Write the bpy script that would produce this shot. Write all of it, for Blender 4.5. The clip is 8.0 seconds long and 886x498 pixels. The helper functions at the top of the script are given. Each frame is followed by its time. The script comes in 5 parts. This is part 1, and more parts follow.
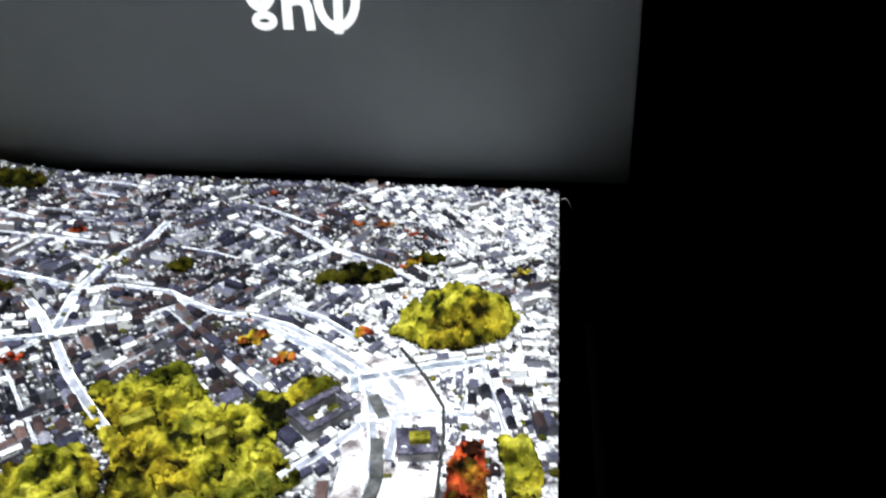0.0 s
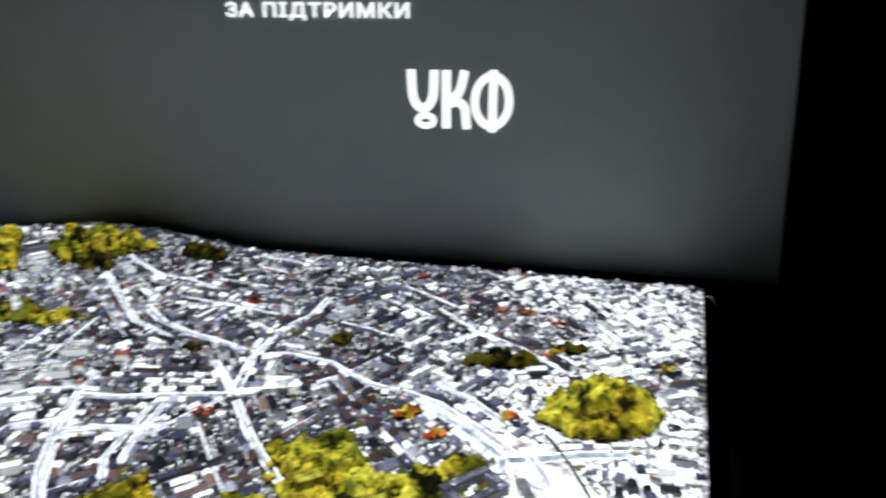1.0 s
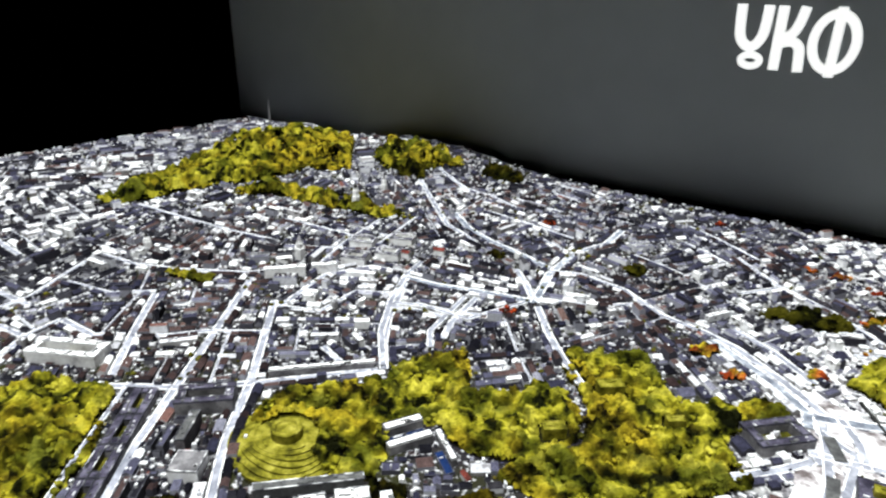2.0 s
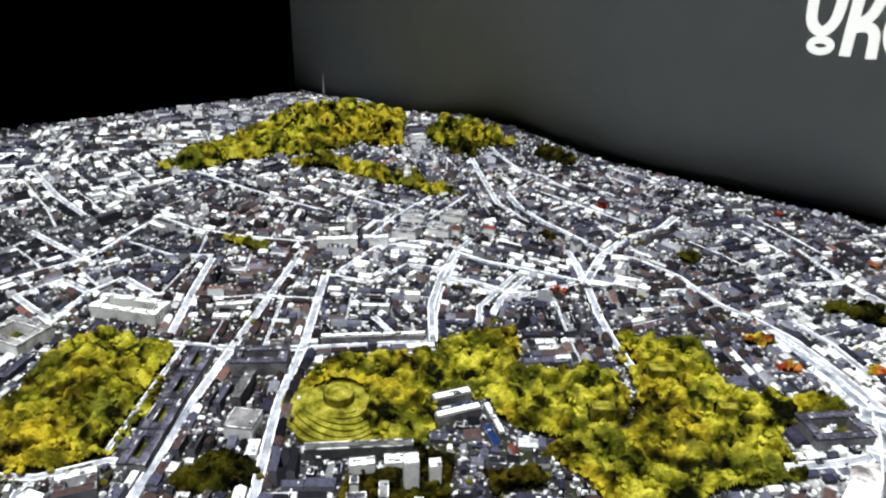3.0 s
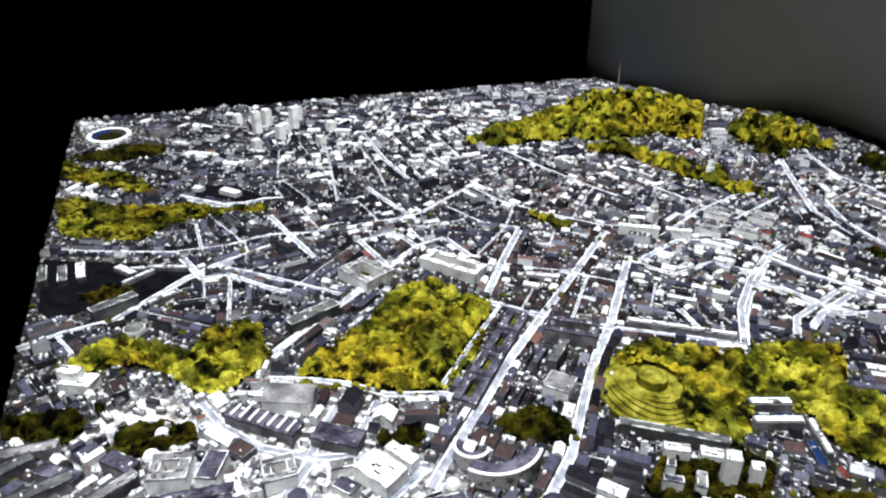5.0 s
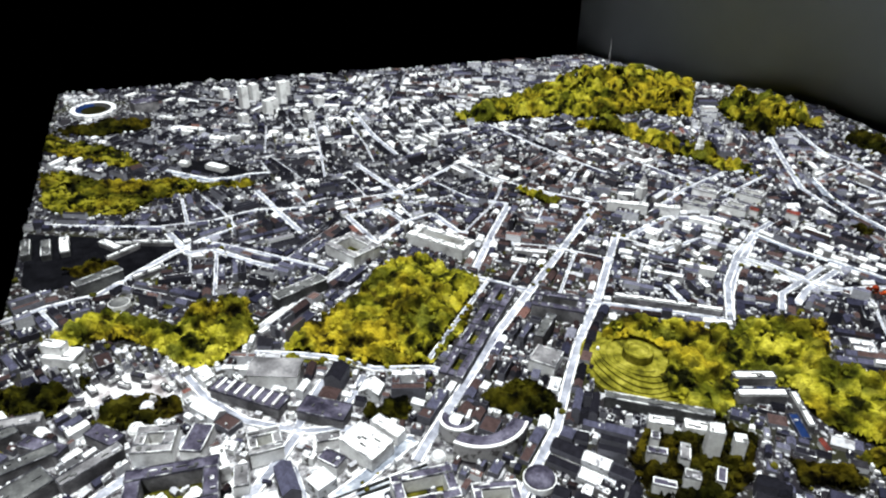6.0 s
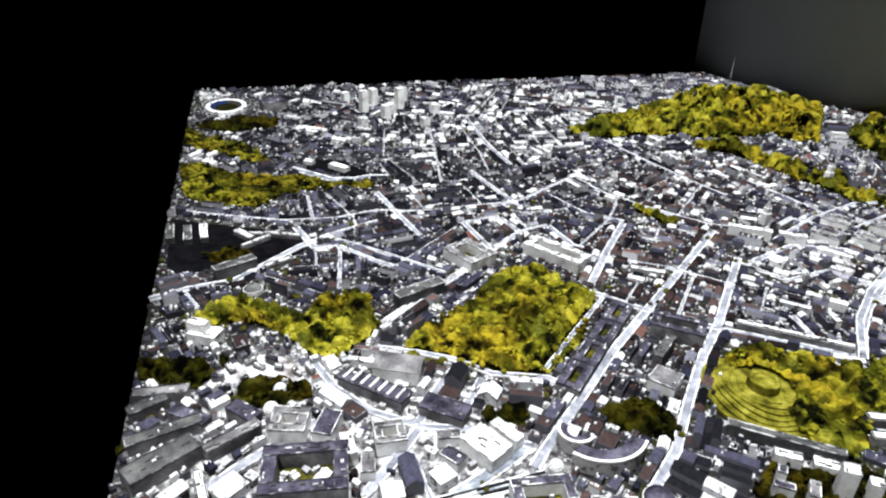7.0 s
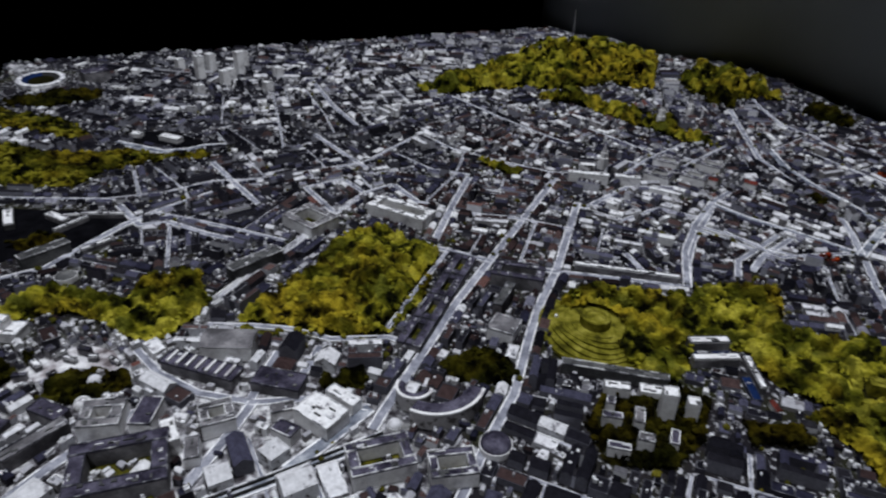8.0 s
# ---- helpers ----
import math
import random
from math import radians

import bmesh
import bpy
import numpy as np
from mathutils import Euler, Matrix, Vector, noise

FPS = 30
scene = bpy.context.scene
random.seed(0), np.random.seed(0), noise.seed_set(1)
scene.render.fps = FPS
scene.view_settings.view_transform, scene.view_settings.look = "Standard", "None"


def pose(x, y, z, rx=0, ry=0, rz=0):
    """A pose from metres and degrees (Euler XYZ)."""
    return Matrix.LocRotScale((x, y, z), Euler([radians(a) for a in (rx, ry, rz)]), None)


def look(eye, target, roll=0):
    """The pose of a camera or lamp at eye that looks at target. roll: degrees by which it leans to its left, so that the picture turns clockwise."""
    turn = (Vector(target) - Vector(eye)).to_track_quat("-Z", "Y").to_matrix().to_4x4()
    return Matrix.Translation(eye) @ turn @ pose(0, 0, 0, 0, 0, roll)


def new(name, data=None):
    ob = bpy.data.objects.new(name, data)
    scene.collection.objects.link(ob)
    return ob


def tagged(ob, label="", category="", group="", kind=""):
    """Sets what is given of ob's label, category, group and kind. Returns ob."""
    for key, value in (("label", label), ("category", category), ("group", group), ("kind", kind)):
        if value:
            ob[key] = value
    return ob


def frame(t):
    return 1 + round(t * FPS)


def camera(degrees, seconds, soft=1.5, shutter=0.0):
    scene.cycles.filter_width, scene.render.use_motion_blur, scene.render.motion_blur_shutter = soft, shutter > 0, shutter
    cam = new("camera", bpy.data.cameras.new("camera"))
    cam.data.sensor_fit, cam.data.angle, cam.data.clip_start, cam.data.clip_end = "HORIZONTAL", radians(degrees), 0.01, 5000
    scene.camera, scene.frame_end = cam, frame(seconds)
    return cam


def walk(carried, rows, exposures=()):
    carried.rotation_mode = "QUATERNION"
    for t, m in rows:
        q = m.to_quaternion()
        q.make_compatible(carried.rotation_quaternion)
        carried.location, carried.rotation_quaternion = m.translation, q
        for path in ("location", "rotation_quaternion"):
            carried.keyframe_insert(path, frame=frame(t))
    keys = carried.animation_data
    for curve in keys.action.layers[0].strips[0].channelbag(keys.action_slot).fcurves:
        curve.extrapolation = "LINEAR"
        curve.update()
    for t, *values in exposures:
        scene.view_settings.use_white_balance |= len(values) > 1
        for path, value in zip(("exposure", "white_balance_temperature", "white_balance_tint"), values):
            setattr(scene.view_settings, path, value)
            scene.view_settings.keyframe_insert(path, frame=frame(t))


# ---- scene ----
cam = camera(67.2, 8.0, soft=2.2, shutter=0.35)
PATH = [
    (0, (0.072, -0.247, 1.632), (0.078, 1.562, 0.779), 1.7),
    (0.5, (0.047, -0.292, 1.682), (-0.065, 1.573, 0.968), 1.0),
    (1, (0.001, -0.35, 1.684), (-0.367, 1.513, 1.057), 0.6),
    (1.2, (-0.046, -0.383, 1.67), (-0.59, 1.4, 0.93), 0.6),
    (1.5, (-0.096, -0.457, 1.654), (-0.871, 1.223, 0.894), 0.1),
    (1.7, (-0.114, -0.49, 1.66), (-1.029, 1.115, 0.888), 0.0),
    (2.8, (-0.149, -0.541, 1.636), (-1.227, 0.93, 0.815), 1.9),
    (3, (-0.151, -0.546, 1.637), (-1.246, 0.9, 0.795), 2.0),
    (3.5, (-0.171, -0.578, 1.646), (-1.353, 0.797, 0.803), 1.9),
    (4, (-0.22, -0.706, 1.658), (-1.686, 0.38, 0.836), 0.8),
    (4.5, (-0.236, -0.743, 1.661), (-1.778, 0.194, 0.797), 0.0),
    (4.7, (-0.24, -0.746, 1.654), (-1.793, 0.178, 0.781), 0.1),
    (5.8, (-0.236, -0.737, 1.634), (-1.744, 0.187, 0.69), 0.7),
    (6, (-0.236, -0.737, 1.631), (-1.739, 0.187, 0.688), 0.8),
    (6.2, (-0.241, -0.768, 1.626), (-1.77, 0.087, 0.646), 0.9),
    (6.5, (-0.248, -0.814, 1.618), (-1.817, -0.062, 0.632), 1.1),
    (6.8, (-0.25, -0.828, 1.632), (-1.859, -0.114, 0.664), 1.2),
    (7, (-0.251, -0.834, 1.644), (-1.879, -0.13, 0.72), 1.2),
    (7.5, (-0.246, -0.765, 1.617), (-1.779, 0.079, 0.649), 1.5),
    (8, (-0.228, -0.71, 1.602), (-1.654, 0.275, 0.604), 1.9),
]
EXPOSURES = [(0, 0.2, 6400, 10), (0.5, 0.25, 6400, 10), (1.5, 0.08, 6600, 10), (3, -0.05, 6700, 8), (4.5, 0.02, 6550, 11), (6, -0.1, 6600, 9), (7.1, -0.1, 6650, 12), (7.5, -0.65, 6500, 13), (8, -1.62, 6250, 17)]
walk(cam, [(t, look(eye, target, roll)) for t, eye, target, roll in PATH], EXPOSURES)

# ---- light: a dark hall, two unseen projectors high over the model, the second added as fill ----
world = bpy.data.worlds.new("world")
world.use_nodes = True
world.node_tree.nodes["Background"].inputs[0].default_value = (0.0, 0.0, 0.0, 1)
scene.world = world

# The second lamp is added to brighten walls that face the camera.
LAMPS = (((-1.6, 0.3, 7.4), 4200), ((0.8, -3.2, 7.4), 2000))
for place, power in LAMPS:
    beam = bpy.data.lights.new("projector_beam", "SPOT")
    beam.energy, beam.spot_size, beam.spot_blend, beam.shadow_soft_size = power, radians(74), 0.25, 0.008
    beam.color = (0.92, 0.975, 0.985)
    new("projector_beam", beam).matrix_world = look(place, (-1.75, 0.7, 0.7))


# ---- materials ----
def material(name, rough=0.7, metal=0.0):
    m = bpy.data.materials.new(name)
    m.use_nodes = True
    b = m.node_tree.nodes["Principled BSDF"]
    b.inputs["Roughness"].default_value, b.inputs["Metallic"].default_value = rough, metal
    b.inputs["Specular IOR Level"].default_value = 0.03
    return m, m.node_tree.nodes, m.node_tree.links, b


def noise_node(n, l, scale, detail=4.0, rough=0.6):
    pos = n.new("ShaderNodeNewGeometry")
    tex = n.new("ShaderNodeTexNoise")
    tex.inputs["Scale"].default_value, tex.inputs["Detail"].default_value, tex.inputs["Roughness"].default_value = scale, detail, rough
    l.new(pos.outputs["Position"], tex.inputs["Vector"])
    return tex.outputs["Fac"]


def ramp(n, l, fac, stops, hard=False):
    r = n.new("ShaderNodeValToRGB")
    if hard:
        r.color_ramp.interpolation = "CONSTANT"
    while len(r.color_ramp.elements) < len(stops):
        r.color_ramp.elements.new(0.5)
    for e, (p, c) in zip(r.color_ramp.elements, stops):
        e.position, e.color = p, (*c, 1)
    l.new(fac, r.inputs["Fac"])
    return r.outputs["Color"]


def mix(n, l, fac, a, b, mode="MIX"):
    x = n.new("ShaderNodeMix")
    x.data_type, x.blend_type = "RGBA", mode
    for sock, v in ((x.inputs[0], fac), (x.inputs[6], a), (x.inputs[7], b)):
        if isinstance(v, bpy.types.NodeSocket):
            l.new(v, sock)
        elif sock == x.inputs[0]:
            sock.default_value = v
        else:
            sock.default_value = (*v, 1)
    return x.outputs[2]


def bumped(n, l, b, fac, strength, dist):
    k = n.new("ShaderNodeBump")
    k.inputs["Strength"].default_value, k.inputs["Distance"].default_value = strength, dist
    l.new(fac, k.inputs["Height"])
    l.new(k.outputs["Normal"], b.inputs["Normal"])


def mottled(name, stops, scale, fine, rough=0.75, bump=0.0004, spread=0.35):
    """Colour from a coarse noise, broken up by a fine one, with a fine relief."""
    m, n, l, b = material(name, rough)
    col = ramp(n, l, noise_node(n, l, scale), stops)
    grain = ramp(n, l, noise_node(n, l, fine, 6), [(0.3, (1 - spread,) * 3), (0.7, (1.0,) * 3)])
    l.new(mix(n, l, 1.0, col, grain, "MULTIPLY"), b.inputs["Base Color"])
    bumped(n, l, b, noise_node(n, l, fine * 1.7, 3), 0.5, bump)
    return m


def islands(name, stops, fine, spread=0.4, rough=0.7, patch=None, bump=0.0005):
    """Every loose piece of a mesh takes its own tone; a fine noise dirties it."""
    m, n, l, b = material(name, rough)
    geo = n.new("ShaderNodeNewGeometry")
    col = ramp(n, l, geo.outputs["Random Per Island"], stops)
    # Patches put the projected image, misaligned with the houses, into the colour.
    if patch:
        col = mix(n, l, ramp(n, l, noise_node(n, l, patch[0], 3), [(patch[1], (0, 0, 0)), (patch[2], (1, 1, 1))]), patch[3], col)
    grain = ramp(n, l, noise_node(n, l, fine, 5), [(0.32, (1 - spread,) * 3), (0.68, (1.0,) * 3)])
    l.new(mix(n, l, 1.0, col, grain, "MULTIPLY"), b.inputs["Base Color"])
    bumped(n, l, b, noise_node(n, l, fine * 1.5, 3), 0.6, bump)
    return m


def ground_material():
    """Courtyards dark, partly with the shade between houses put into the colour, with pale yards and scraps of green;
    paved squares pale.
    """
    m, n, l, b = material("model_ground", 0.9)
    att = n.new("ShaderNodeAttribute")
    att.attribute_name = "paved"
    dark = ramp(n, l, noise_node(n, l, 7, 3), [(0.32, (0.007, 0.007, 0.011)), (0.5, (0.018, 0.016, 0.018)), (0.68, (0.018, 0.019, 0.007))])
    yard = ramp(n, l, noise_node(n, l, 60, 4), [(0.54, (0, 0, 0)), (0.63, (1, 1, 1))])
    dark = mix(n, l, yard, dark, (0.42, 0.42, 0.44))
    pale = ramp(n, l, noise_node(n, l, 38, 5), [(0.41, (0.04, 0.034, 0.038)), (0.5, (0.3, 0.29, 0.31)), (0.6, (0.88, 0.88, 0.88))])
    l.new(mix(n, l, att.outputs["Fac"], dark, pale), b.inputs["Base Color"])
    bumped(n, l, b, noise_node(n, l, 240, 3), 0.5, 0.0006)
    return m


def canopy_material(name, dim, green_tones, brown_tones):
    """Leaf masses whose dark noise puts the shade between crowns into the colour, and a second hue in broad patches."""
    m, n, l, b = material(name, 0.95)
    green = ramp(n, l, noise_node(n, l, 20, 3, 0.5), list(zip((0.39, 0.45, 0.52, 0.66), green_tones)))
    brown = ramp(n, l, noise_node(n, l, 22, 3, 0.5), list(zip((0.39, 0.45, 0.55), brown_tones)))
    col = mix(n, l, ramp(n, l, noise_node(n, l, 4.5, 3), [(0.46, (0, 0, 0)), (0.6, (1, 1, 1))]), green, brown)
    # Broad dark groves, with the shade of valleys put into the colour too.
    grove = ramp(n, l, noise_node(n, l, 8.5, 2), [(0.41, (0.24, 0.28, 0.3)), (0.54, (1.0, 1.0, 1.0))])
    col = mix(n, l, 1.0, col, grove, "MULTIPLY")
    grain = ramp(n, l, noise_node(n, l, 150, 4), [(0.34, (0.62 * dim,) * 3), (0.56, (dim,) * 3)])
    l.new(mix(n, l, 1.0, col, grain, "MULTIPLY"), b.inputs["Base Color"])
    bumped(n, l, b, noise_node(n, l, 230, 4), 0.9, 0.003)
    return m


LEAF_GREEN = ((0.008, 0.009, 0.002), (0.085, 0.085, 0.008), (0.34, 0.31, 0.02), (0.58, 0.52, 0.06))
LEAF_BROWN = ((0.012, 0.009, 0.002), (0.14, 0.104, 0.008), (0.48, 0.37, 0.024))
# Passing red of the projected light, put into leaf colours.
LEAF_RED = ((0.02, 0.006, 0.003), (0.24, 0.03, 0.012), (0.55, 0.075, 0.02), (0.6, 0.2, 0.04))


def panel_material():
    """Matt grey projection cloth with a fine weave."""
    m, n, l, b = material("projection_cloth", 0.75)
    b.inputs["Specular IOR Level"].default_value = 0.3
    l.new(ramp(n, l, noise_node(n, l, 3.0, 2), [(0.3, (0.6, 0.65, 0.66)), (0.7, (0.66, 0.71, 0.72))]), b.inputs["Base Color"])
    bumped(n, l, b, noise_node(n, l, 400, 2), 0.2, 0.0003)
    return m


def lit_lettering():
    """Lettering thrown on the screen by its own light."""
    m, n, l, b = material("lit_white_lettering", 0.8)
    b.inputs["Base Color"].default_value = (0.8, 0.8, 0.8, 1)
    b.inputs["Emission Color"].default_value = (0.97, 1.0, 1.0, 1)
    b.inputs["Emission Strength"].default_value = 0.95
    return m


# City colours: light of the projected image is put into the base colours.
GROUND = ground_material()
YARD = mottled("black_yard", [(0.35, (0.002, 0.002, 0.003)), (0.65, (0.006, 0.006, 0.008))], 26, 170, 0.95, 0.001, 0.5)
STREET = mottled("street_grey", [(0.36, (0.16, 0.1664, 0.2016)), (0.5, (0.272, 0.28, 0.3276)), (0.68, (0.48, 0.488, 0.5376))], 22, 160, 0.9, 0.0003, 0.25)
AVENUE = mottled("avenue_pale", [(0.34, (0.1, 0.11, 0.14)), (0.5, (0.21, 0.23, 0.275)), (0.66, (0.55, 0.57, 0.61))], 24, 160, 0.9, 0.0003, 0.3)
PAVING = mottled("square_paving", [(0.36, (0.12, 0.1, 0.1)), (0.45, (0.36, 0.33, 0.34)), (0.53, (0.7, 0.69, 0.7)), (0.66, (0.92, 0.92, 0.92))], 16, 110, 0.9, 0.0004, 0.35)
KERB = mottled("kerb_white", [(0.38, (0.22, 0.22, 0.25)), (0.47, (0.72, 0.72, 0.75)), (0.56, (0.93, 0.93, 0.93))], 42, 200, 0.9, 0.0003, 0.1)
ROOF_MID = islands("roof_grey", [(0.0, (0.0158, 0.0161, 0.0304)), (0.4, (0.0446, 0.0438, 0.0736)), (0.8, (0.1008, 0.0993, 0.1488)), (0.95, (0.1584, 0.157, 0.208)), (1.0, (0.36, 0.3577, 0.416))], 110, 0.55)
ROOF_DARK = islands("roof_brown", [(0.0, (0.0122, 0.008, 0.0091)), (0.5, (0.0471, 0.0292, 0.0289)), (0.9, (0.1064, 0.0672, 0.0638)), (0.97, (0.152, 0.0949, 0.0836)), (1.0, (0.1824, 0.073, 0.0608))], 110, 0.5)
ROOF_PALE = islands("roof_pale", [(0.0, (0.4, 0.4, 0.43)), (0.35, (0.7, 0.7, 0.73)), (1.0, (0.92, 0.92, 0.92))], 90, 0.35, 0.7, (44, 0.36, 0.42, (0.26, 0.25, 0.27)))
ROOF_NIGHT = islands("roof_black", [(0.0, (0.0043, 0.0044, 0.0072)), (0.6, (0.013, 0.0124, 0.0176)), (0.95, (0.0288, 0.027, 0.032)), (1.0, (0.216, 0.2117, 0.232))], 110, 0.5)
WALL = islands("house_wall", [(0.0, (0.153, 0.1445, 0.1436)), (0.25, (0.3825, 0.3655, 0.3654)), (0.5, (0.595, 0.6035, 0.6351)), (0.75, (0.86, 0.86, 0.86)), (1.0, (0.92, 0.92, 0.92))], 150, 0.25, 0.7, (52, 0.39, 0.46, (0.1105, 0.102, 0.1001)))
WALL_DIM = islands("old_house_wall", [(0.0, (0.0216, 0.0204, 0.0272)), (0.45, (0.072, 0.0701, 0.088)), (0.7, (0.1872, 0.1862, 0.216)), (0.86, (0.396, 0.4015, 0.464)), (1.0, (0.88, 0.88, 0.9))], 150, 0.3)
RIM_DIM = mottled("old_roof_rim", [(0.52, (0.04, 0.04, 0.05)), (0.6, (0.22, 0.22, 0.24)), (0.68, (0.9, 0.9, 0.9))], 34, 200, 0.85, 0.0002, 0.15)
RIM = mottled("roof_rim", [(0.42, (0.07, 0.07, 0.08)), (0.5, (0.5, 0.5, 0.52)), (0.57, (0.92, 0.92, 0.92))], 34, 200, 0.85, 0.0002, 0.15)
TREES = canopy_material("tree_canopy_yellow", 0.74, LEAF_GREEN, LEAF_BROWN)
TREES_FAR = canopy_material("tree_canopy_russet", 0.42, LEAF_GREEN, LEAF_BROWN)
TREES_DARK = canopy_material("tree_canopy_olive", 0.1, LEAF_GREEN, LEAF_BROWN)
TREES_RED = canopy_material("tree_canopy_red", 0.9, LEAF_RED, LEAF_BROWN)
TURF = mottled("park_turf", [(0.36, (0.0595, 0.0553, 0.0068)), (0.5, (0.187, 0.17, 0.017)), (0.66, (0.34, 0.306, 0.051))], 30, 170, 0.9, 0.001, 0.5)
OLIVE = mottled("olive_tree", [(0.35, (0.02, 0.022, 0.004)), (0.55, (0.085, 0.078, 0.01)), (0.7, (0.2, 0.17, 0.02))], 30, 160, 0.95, 0.002, 0.5)
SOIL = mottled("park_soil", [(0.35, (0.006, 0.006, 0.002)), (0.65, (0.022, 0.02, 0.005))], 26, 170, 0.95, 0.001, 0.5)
WHITE = mottled("white_plaster", [(0.34, (0.5, 0.49, 0.5)), (0.45, (0.74, 0.73, 0.73)), (0.6, (0.9, 0.9, 0.9))], 27, 200, 0.7, 0.0002, 0.2)
CONCRETE = mottled("grey_concrete", [(0.36, (0.042, 0.042, 0.044)), (0.52, (0.092, 0.093, 0.094)), (0.66, (0.17, 0.17, 0.168))], 18, 200, 0.8, 0.0003, 0.35)
GREY = mottled("grey_plaster", [(0.36, (0.082, 0.079, 0.084)), (0.5, (0.16, 0.154, 0.164)), (0.66, (0.32, 0.31, 0.32))], 18, 200, 0.75, 0.0003, 0.35)
SLATE = mottled("slate_roof", [(0.36, (0.0216, 0.0197, 0.032)), (0.5, (0.0684, 0.0621, 0.092)), (0.66, (0.144, 0.1351, 0.184))], 26, 150, 0.8, 0.0003, 0.5)
BLUE = mottled("blue_seats", [(0.3, (0.005, 0.014, 0.05)), (0.7, (0.01, 0.026, 0.095))], 40, 200, 0.6, 0.0003, 0.3)
DARK = mottled("dark_metal", [(0.3, (0.02, 0.02, 0.02)), (0.7, (0.04, 0.04, 0.04))], 40, 200, 0.6, 0.0002, 0.2)
RUST = mottled("red_roof", [(0.36, (0.08, 0.022, 0.018)), (0.64, (0.24, 0.05, 0.038))], 40, 200, 0.7, 0.0003, 0.3)
LETTER = lit_lettering()
PANEL = panel_material()
BLACK = mottled("black_cloth", [(0.3, (0.0008, 0.0008, 0.0008)), (0.7, (0.0014, 0.0012, 0.0012))], 2, 90, 1.0, 0.001, 0.3)
BLACK.node_tree.nodes["Principled BSDF"].inputs["Specular IOR Level"].default_value = 0.0
BOARD = mottled("dark_board", [(0.3, (0.012, 0.011, 0.01)), (0.7, (0.022, 0.02, 0.018))], 6, 120, 0.7, 0.0005, 0.3)


# ---- makers ----
def part(name, bm, mats, parent=None, label=""):
    me = bpy.data.meshes.new(name)
    bm.to_mesh(me)
    bm.free()
    for m in mats if isinstance(mats, (list, tuple)) else [mats]:
        me.materials.append(m)
    ob = new(name, me)
    if parent:
        ob.parent = parent
        ob.matrix_parent_inverse = Matrix.Translation(-parent.location)
    return tagged(ob, label)


def raw(name, verts, faces, mats, parent=None, label="", slots=None):
    me = bpy.data.meshes.new(name)
    me.from_pydata(verts, [], faces)
    for m in mats if isinstance(mats, (list, tuple)) else [mats]:
        me.materials.append(m)
    if slots is not None:
        me.polygons.foreach_set("material_index", slots)
    ob = new(name, me)
    if parent:
        ob.parent = parent
        ob.matrix_parent_inverse = Matrix.Translation(-parent.location)
    return tagged(ob, label)


def box(bm, size, m, bevel=0.0, slot=0):
    made = bmesh.ops.create_cube(bm, size=1.0, matrix=m @ Matrix.Diagonal((*size, 1)))["verts"]
    if bevel:
        edges = {e for v in made for e in v.link_edges}
        made = bmesh.ops.bevel(bm, geom=list(edges), offset=bevel, segments=1, affect="EDGES")["verts"]
    for f in {f for v in made for f in v.link_faces}:
        f.material_index = slot


# ---- the lie of the land ----
A, B, C, D = (-4.12, -0.66), (-3.53, 2.40), (0.545, 2.31), (0.02, -1.20)
TOP = 0.70


def bump_at(x, y, cx, cy, rx, ry, turn, h, flat=0.0):
    c, s = math.cos(turn), math.sin(turn)
    u, v = ((x - cx) * c + (y - cy) * s) / rx, (-(x - cx) * s + (y - cy) * c) / ry
    d = np.sqrt(u * u + v * v)
    d = np.clip((d - flat) / (1 - flat), 0, 1)
    return h * (0.5 + 0.5 * np.cos(np.pi * d))


def land(x, y):
    """Height of the ground; x and y may be numbers or arrays."""
    z = TOP + bump_at(x, y, -2.72, 1.85, 0.55, 0.62, 0.6, 0.085)
    z = z + bump_at(x, y, -2.93, 2.24, 0.24, 0.16, 0.0, 0.05)
    z = z + bump_at(x, y, -2.06, 2.10, 0.36, 0.2, -0.15, 0.03)
    z = z + bump_at(x, y, -2.1, 2.42, 0.85, 0.36, 0.0, 0.08)
    z = z + bump_at(x, y, -1.02, 0.25, 0.21, 0.18, 0.8, 0.036, 0.16)
    z = z + bump_at(x, y, -0.55, 0.74, 0.34, 0.26, 0.7, 0.022)
    z = z + bump_at(x, y, 0.13, 1.26, 0.2, 0.16, 0.1, 0.085, 0.15)
    z = z + bump_at(x, y, -1.55, -0.05, 0.22, 0.16, 1.0, 0.012)
    return z


def inside(poly, x, y):
    hit = np.zeros(np.shape(x), bool)
    for (x0, y0), (x1, y1) in zip(poly, poly[1:] + poly[:1]):
        cross = (y0 > y) != (y1 > y)
        hit ^= cross & (x < (x1 - x0) * (y - y0) / ((y1 - y0) or 1e-9) + x0)
    return hit


# A plan of what stands where, in cells of 4 mm: 0 free, 1 street, 2 park, 3 built.
CELL, X0, Y0 = 0.004, -4.2, -1.3
PLAN = np.full((960, 1225), 9, np.uint8)
gx, gy = np.meshgrid(X0 + CELL * np.arange(1225), Y0 + CELL * np.arange(960))
PLAN[inside([A, B, C, D], gx, gy)] = 0


def cells(x, y):
    i = np.clip(((np.asarray(y) - Y0) / CELL).round().astype(int), 0, 959)
    j = np.clip(((np.asarray(x) - X0) / CELL).round().astype(int), 0, 1224)
    return i, j


